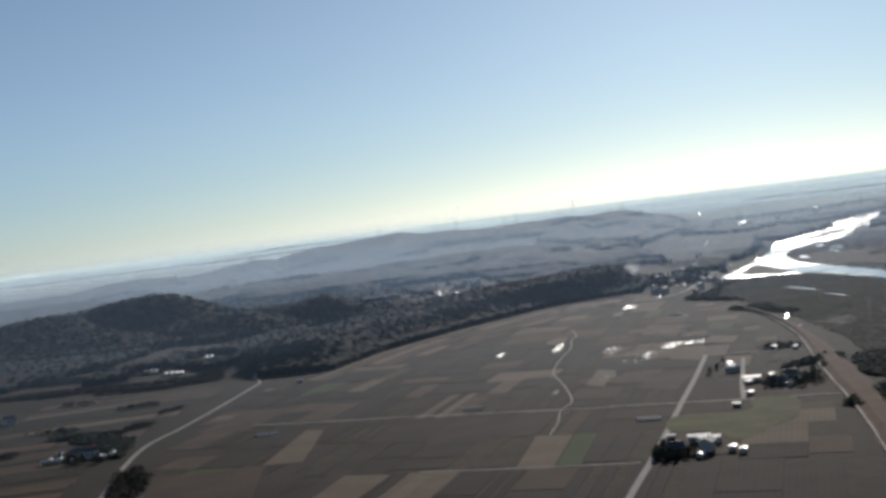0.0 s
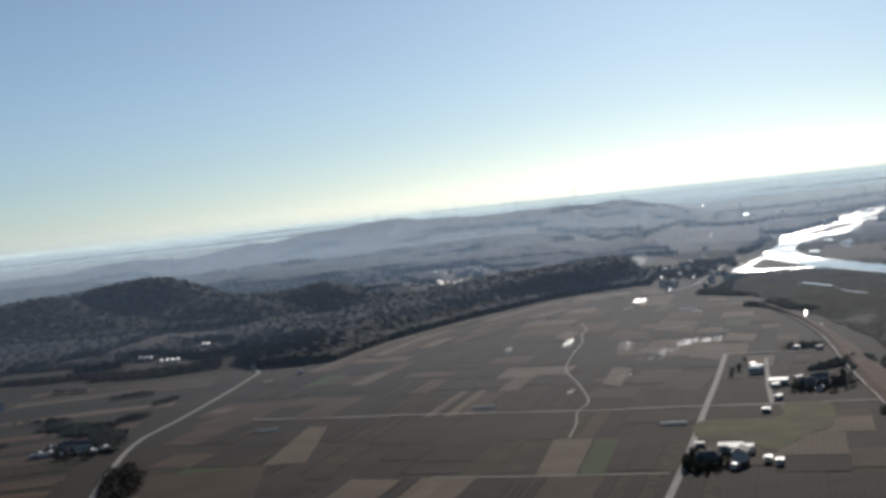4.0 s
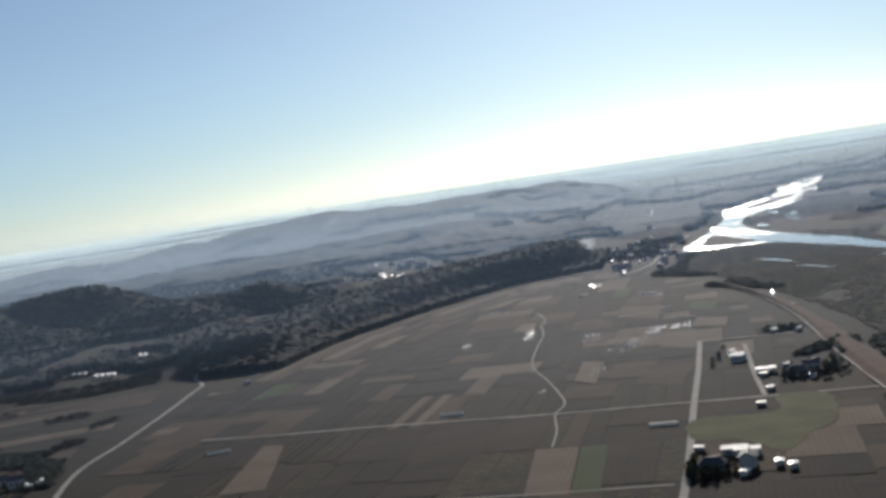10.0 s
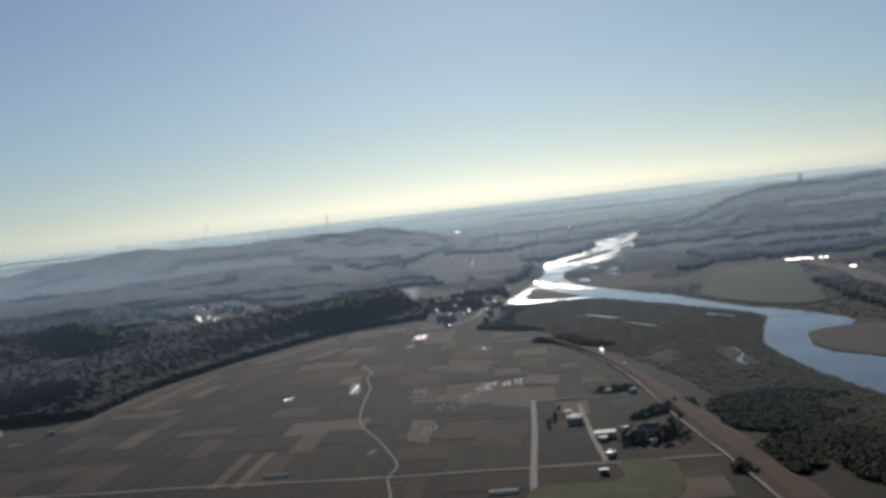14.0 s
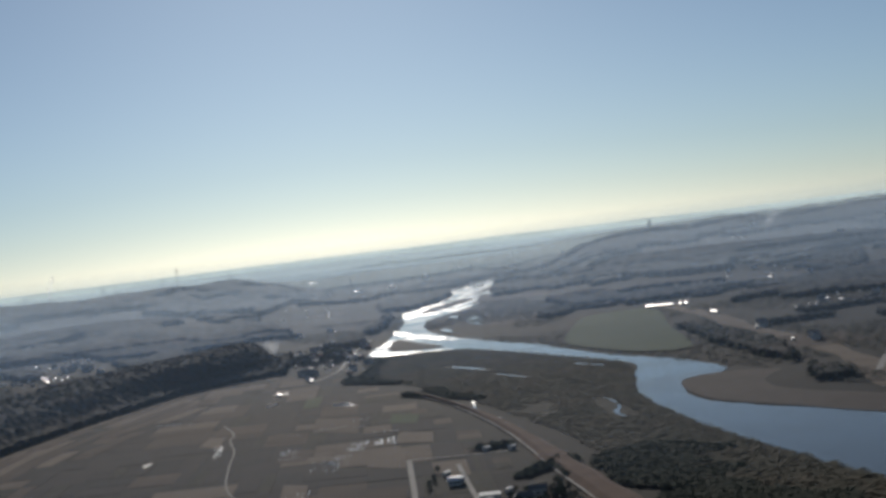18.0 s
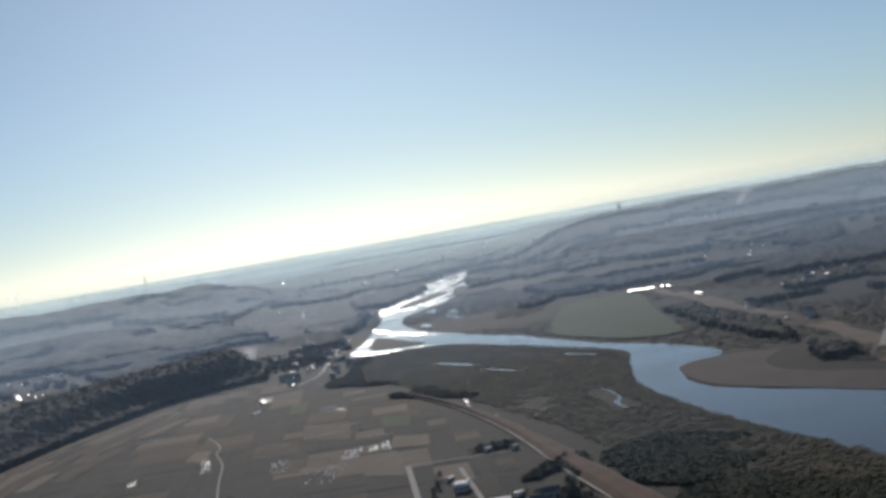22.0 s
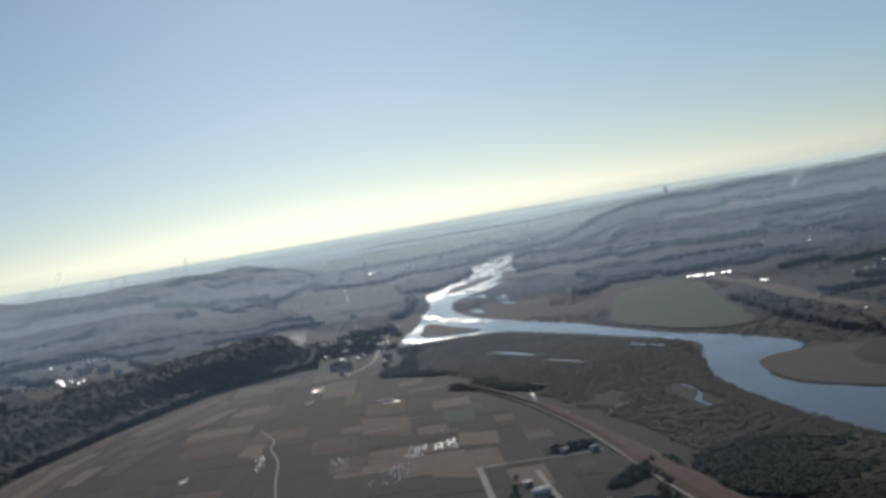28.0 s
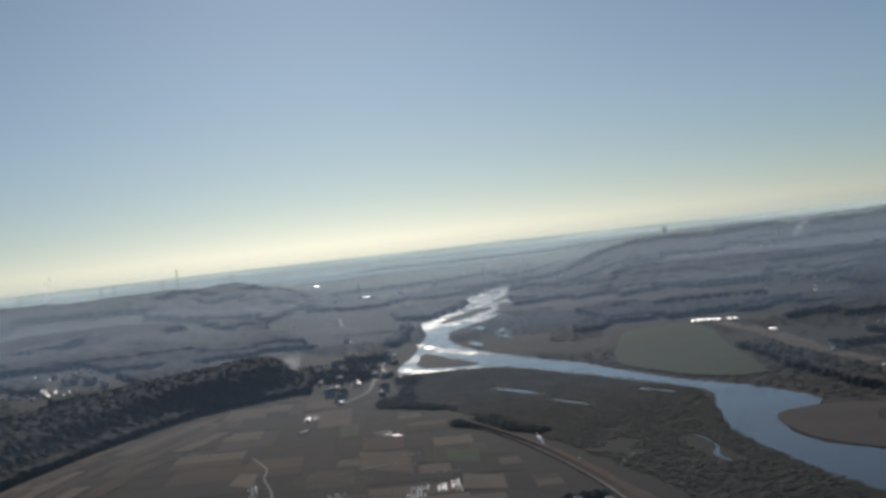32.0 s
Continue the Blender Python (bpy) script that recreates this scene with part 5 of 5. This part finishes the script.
for bed in ((284, 999, 298, 1030, 7, 1.9, 0.62, 0.9), (243, 1014, 258, 1052, 6, 2.0, 0.4, 0.6), (218, 1080, 236, 1121, 2, 1.8, 0.4, 0.45), (303, 1120, 328, 1117, 2, 2.2, 0.7, 0.9), (368, 1247, 378, 1231, 3, 1.6, 0.8, 1.0),
            (354, 1372, 376, 1394, 1, 1.8, 0.6, 0.8), (245, 1305, 256, 1293, 2, 1.6, 0.6, 0.8), (287, 1115, 292, 1110, 2, 1.5, 0.8, 0.8), (240, 945, 256, 984, 10, 2.3, 0.3, 0.5), (200, 872, 214, 906, 5, 3.0, 0.3, 0.6),
            (306, 1004, 313, 1020, 3, 1.8, 0.6, 0.9), (325, 1062, 338, 1056, 2, 2.0, 0.5, 0.8), (342, 1140, 350, 1136, 2, 2.0, 0.6, 0.8), (174, 455, 184, 482, 4, 2.6, 0.4, 0.7), (150, 762, 160, 757, 1, 2.0, 0.7, 0.7), (181, 1110, 184, 1117, 2, 1.6, 0.7, 0.7), (165, 842, 172, 850, 2, 2.0, 0.5, 0.6), (219, 1080, 234, 1130, 3, 2.2, 0.6, 0.7), (246, 1010, 258, 1048, 6, 1.9, 0.45, 0.6), (307, 1122, 315, 1117, 2, 1.6, 0.8, 0.9), (327, 1108, 335, 1104, 2, 1.6, 0.8, 0.9), (235, 1319, 251, 1311, 3, 2.0, 0.5, 0.8), (311, 994, 324, 1027, 3, 1.9, 0.5, 0.8), (250, 972, 274, 992, 6, 2.4, 0.45, 0.6), (173, 1100, 180, 1106, 2, 1.8, 0.8, 1.0), (357, 1383, 376, 1405, 2, 2.0, 0.8, 1.1), (368, 1243, 379, 1234, 3, 1.8, 0.8, 1.2)):
    film_rows(*bed)

# ---- power pylons, masts and towers on the skyline ----
def pylon(h):
    root = tagged(new("power_pylon"), "tall grey lattice power pylon on the skyline", "pylon", "power pylons")
    b = h * 0.09

    def bar_between(bm, p, q, w):
        d = Vector(q) - Vector(p)
        m = Matrix.Translation((Vector(p) + Vector(q)) / 2) @ d.to_track_quat("Z", "Y").to_matrix().to_4x4()
        bmesh.ops.create_cone(bm, cap_ends=True, segments=4, radius1=w, radius2=w, depth=d.length, matrix=m)

    for sx, sy in ((-1, -1), (1, -1), (1, 1), (-1, 1)):
        bm = bmesh.new()
        bar_between(bm, (sx * b, sy * b, 0), (sx * 0.6, sy * 0.6, h), 0.2)
        part("leg", bm, M_LATTICE, root)
    for i in range(6):
        z0, z1 = h * i / 6, h * (i + 1) / 6
        w0, w1 = b + (0.6 - b) * i / 6, b + (0.6 - b) * (i + 1) / 6
        bm = bmesh.new()
        for s in (-1, 1):
            bar_between(bm, (-w0, s * w0, z0), (w1, s * w1, z1), 0.08)
            bar_between(bm, (w0, s * w0, z0), (-w1, s * w1, z1), 0.08)
        part("brace", bm, M_LATTICE, root)
    for i, z in enumerate((0.68, 0.8, 0.92)):
        bm = bmesh.new()
        bar_between(bm, (-h * 0.13, 0, h * z), (h * 0.13, 0, h * z), 0.22)
        part("arm", bm, M_LATTICE, root)
    return root


def polar(az, dist):
    return dist * math.sin(radians(az)), dist * math.cos(radians(az))


py = pylon(42)
place(py, [(*polar(az, d), rz) for az, d, rz in ((-3.7, 3300, 20), (-0.6, 3500, 20), (4.8, 3900, 10), (7.2, 3950, 0), (10.1, 3950, 0), (12.4, 3950, -10), (10.6, 4000, 0), (19.6, 3600, 0), (24.5, 3700, 0), (15.0, 4050, 0))])


def tower(name, w, h, mat, label, category, crown):
    root = tagged(new(name), label, category)
    bm = bmesh.new()
    bmesh.ops.create_cone(bm, cap_ends=True, segments=12, radius1=w * 0.5, radius2=w * 0.4, depth=h, matrix=Matrix.Translation((0, 0, h / 2)))
    part("shaft", bm, mat, root)
    bm = bmesh.new()
    bmesh.ops.create_cone(bm, cap_ends=True, segments=12, radius1=w * crown, radius2=w * crown * 0.9, depth=h * 0.12, matrix=Matrix.Translation((0, 0, h * 0.95)))
    part("top", bm, mat, root)
    return root


for name, az, d, w, h, label, category, crown in (("chimney", 13.0, 4150, 3.2, 72, "tall thin chimney on the skyline", "chimney", 0.42), ("water_tower", 32.0, 4300, 14, 26, "broad water tower on the skyline", "tower", 0.52), ("chimney", 26.4, 4200, 4, 40, "thin chimney in the haze", "chimney", 0.45)):
    x, y = polar(az, d)
    tower(name, w, h, M_FARTOWER, label, category, crown).matrix_world = pose(x, y, ground_at(x, y))
# works halls and large roofs in the far towns
hall = barn("works_hall", 15, 9, 12, 0.25, "large works hall with a shining pale roof", 8, M_SHINE, M_FARTOWER)
place(hall, [(*polar(az, d), rz) for az, d, rz in ((22.7, 3950, 20), (16.3, 3900, 0), (15.7, 3700, 15), (19.8, 3500, 10), (21.2, 3600, 30), (26.2, 3900, 0), (28.3, 3750, 20), (27.3, 3650, 5), (31.0, 3850, 20), (24.0, 4100, 0), (35.5, 3300, 40), (38.5, 2900, 30), (41.5, 3400, 20), (44.0, 2700, 35), (18.2, 4100, 10), (25.0, 4250, 0))])

# ---- smoke of small fires ----
def smoke_material():
    m = bpy.data.materials.new("thin_smoke")
    m.use_nodes = True
    n, l = m.node_tree.nodes, m.node_tree.links
    out = n["Material Output"]
    clear, body, mix = n.new("ShaderNodeBsdfTransparent"), n.new("ShaderNodeBsdfTranslucent"), n.new("ShaderNodeMixShader")
    body.inputs[0].default_value = (0.88, 0.92, 0.96, 1)
    geo, cloud, ramp = n.new("ShaderNodeNewGeometry"), n.new("ShaderNodeTexNoise"), n.new("ShaderNodeMapRange")
    cloud.inputs["Scale"].default_value, cloud.inputs["Detail"].default_value = 0.08, 5
    l.new(geo.outputs["Position"], cloud.inputs["Vector"])
    l.new(cloud.outputs["Fac"], ramp.inputs["Value"])
    ramp.inputs["From Min"].default_value, ramp.inputs["From Max"].default_value = 0.4, 0.75
    ramp.inputs["To Min"].default_value, ramp.inputs["To Max"].default_value = 0.0, 0.34
    l.new(ramp.outputs[0], mix.inputs[0])
    l.new(clear.outputs[0], mix.inputs[1])
    l.new(body.outputs[0], mix.inputs[2])
    l.new(mix.outputs[0], out.inputs["Surface"])
    return m


M_SMOKE = smoke_material()


def smoke(x, y, h, w, lean, seed):
    """A plume that widens as it rises and leans with the air."""
    q = random.Random(seed)
    n, rings = 14, 12
    v, f = [], []
    for j in range(rings + 1):
        t = j / rings
        rad = w * (0.12 + 0.5 * t) * (1 - max(0, t - 0.75) * 3.6) + 0.05
        cx, cy = lean * h * t**1.4 + w * 0.12 * math.sin(5 * t + seed), w * 0.1 * math.cos(4 * t)
        for i in range(n):
            a = 6.2832 * i / n
            k = rad * q.uniform(0.8, 1.2)
            v.append((cx + k * math.cos(a), cy + k * math.sin(a), h * t))
    for j in range(rings):
        for i in range(n):
            f.append((j * n + i, j * n + (i + 1) % n, (j + 1) * n + (i + 1) % n, (j + 1) * n + i))
    ob = raw("smoke", v, f, M_SMOKE, smooth=True)
    ob.matrix_world = pose(x, y, ground_at(x, y))
    return tagged(ob, "thin pale smoke drifting up from a small fire", "smoke", kind="stuff")


smoke(455, 1690, 24, 22, 0.3, 1)
smoke(*polar(8.0, 3600), 75, 14, 0.2, 2)
smoke(*polar(5.2, 3300), 30, 26, 0.9, 3)
smoke(*polar(36, 3200), 45, 26, 0.6, 4)
smoke(*polar(43.5, 3000), 45, 40, 0.6, 5)

# ---- backdrop: ridges with painted, glowing haze that close the land all round ----
def haze_ring(radius, top, rough_h, seed, mat, base=-10.0):
    q = np.random.default_rng(seed)
    n = 360
    a = np.arange(n) * 2 * math.pi / n
    crest = np.full(n, float(top))
    for kk in range(2, 40):
        crest += rough_h * q.normal() / kk**0.8 * np.sin(kk * 3 * a + q.uniform(0, 6.28))
    levels = 5
    v = [np.c_[(radius + (60 - 12 * j)) * np.sin(a), 180 + (radius + (60 - 12 * j)) * np.cos(a), base + (crest - base) * (1 - j / levels)] for j in range(levels + 1)]
    v = np.concatenate(v)
    i = np.arange(n)
    f = np.concatenate([np.stack([i + j * n, (i + 1) % n + j * n, (i + 1) % n + (j + 1) * n, i + (j + 1) * n], -1) for j in range(levels)])
    return raw("backdrop", v, f, mat, smooth=True)


# haze painted as emission, paler from ring to ring outwards
tagged(haze_ring(4560, 91, 1.2, 1, painted_haze_material("far_haze_glow", (0.5, 0.6, 0.57), 1.0)), "pale blue far ridge under the sky, haze painted as glow", "backdrop", kind="structure")
tagged(haze_ring(4420, 76, 2.2, 2, painted_haze_material("mid_haze_glow", (0.3, 0.37, 0.4), 1.0)), "blue-grey ridge on the horizon, haze painted as glow", "backdrop", kind="structure")
tagged(haze_ring(4250, 52, 3.0, 3, painted_haze_material("near_haze_glow", (0.2, 0.245, 0.28), 1.0)), "grey-blue wooded ridge, haze painted as glow", "backdrop", kind="structure")


# ---- upright veils added for mist and distance haze, one behind another ----
def haze_veil(bearings, distances, mat, label):
    """A long upright veil added for mist and distance haze, at a distance that changes with the bearing."""
    a = np.arange(0, 360, 1.0)
    r = np.interp(np.where(a > 180, a - 360, a), bearings, distances)
    x, y = r * np.sin(np.radians(a)), r * np.cos(np.radians(a))
    levels = (-2, 20, 45, 80, 110, 150)
    v = np.concatenate([np.c_[x, y, np.full(len(a), float(z))] for z in levels])
    n, i = len(a), np.arange(len(a))
    f = np.concatenate([np.stack([i + j * n, (i + 1) % n + j * n, (i + 1) % n + (j + 1) * n, i + (j + 1) * n], -1) for j in range(len(levels) - 1)])
    return tagged(raw("mist", v, f, mat, smooth=True), label, "mist", kind="stuff")


# haze tints painted into the veils: bluer near by, whiter far off
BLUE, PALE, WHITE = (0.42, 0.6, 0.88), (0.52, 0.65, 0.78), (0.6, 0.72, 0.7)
# the nearest veils are added to lift the dark tones like hazy glare
haze_veil((-180, -20, 0, 15, 40, 180), (730, 740, 740, 720, 730, 730), haze_veil_material("near_air_veil", BLUE, 0.019, 0, 50, 150), "added blue haze veil over the near plain")
haze_veil((-180, -20, 0, 15, 40, 180), (1150, 1180, 1180, 1250, 1250, 1150), haze_veil_material("hill_air_veil", BLUE, 0.038, 0, 40, 150), "added blue haze veil over the plain before the hills")
haze_veil((-180, -12, 4, 12, 16, 20, 40, 180), (2000, 2020, 1900, 1850, 1860, 1850, 1800, 2000), haze_veil_material("valley_mist_haze", BLUE, 0.1, 2, 34, 145), "added veil of mist and haze in the valley behind the ridge")
haze_veil((-180, 0, 20, 40, 180), (2450, 2420, 2400, 2300, 2450), haze_veil_material("plain_mist_haze", PALE, 0.095, 0, 40, 142), "added veil of pale mist and haze over the river plain")
haze_veil((-180, 0, 20, 40, 180), (3000, 2950, 3050, 2900, 3000), haze_veil_material("far_mist_haze", PALE, 0.13, 0, 40, 138), "added veil of pale mist and haze before the far plateau")
haze_veil((-180, 0, 20, 40, 180), (3950, 3980, 3800, 3850, 3950), haze_veil_material("farthest_mist_haze", WHITE, 0.28, 0, 50, 132), "added veil of pale mist and haze along the horizon")
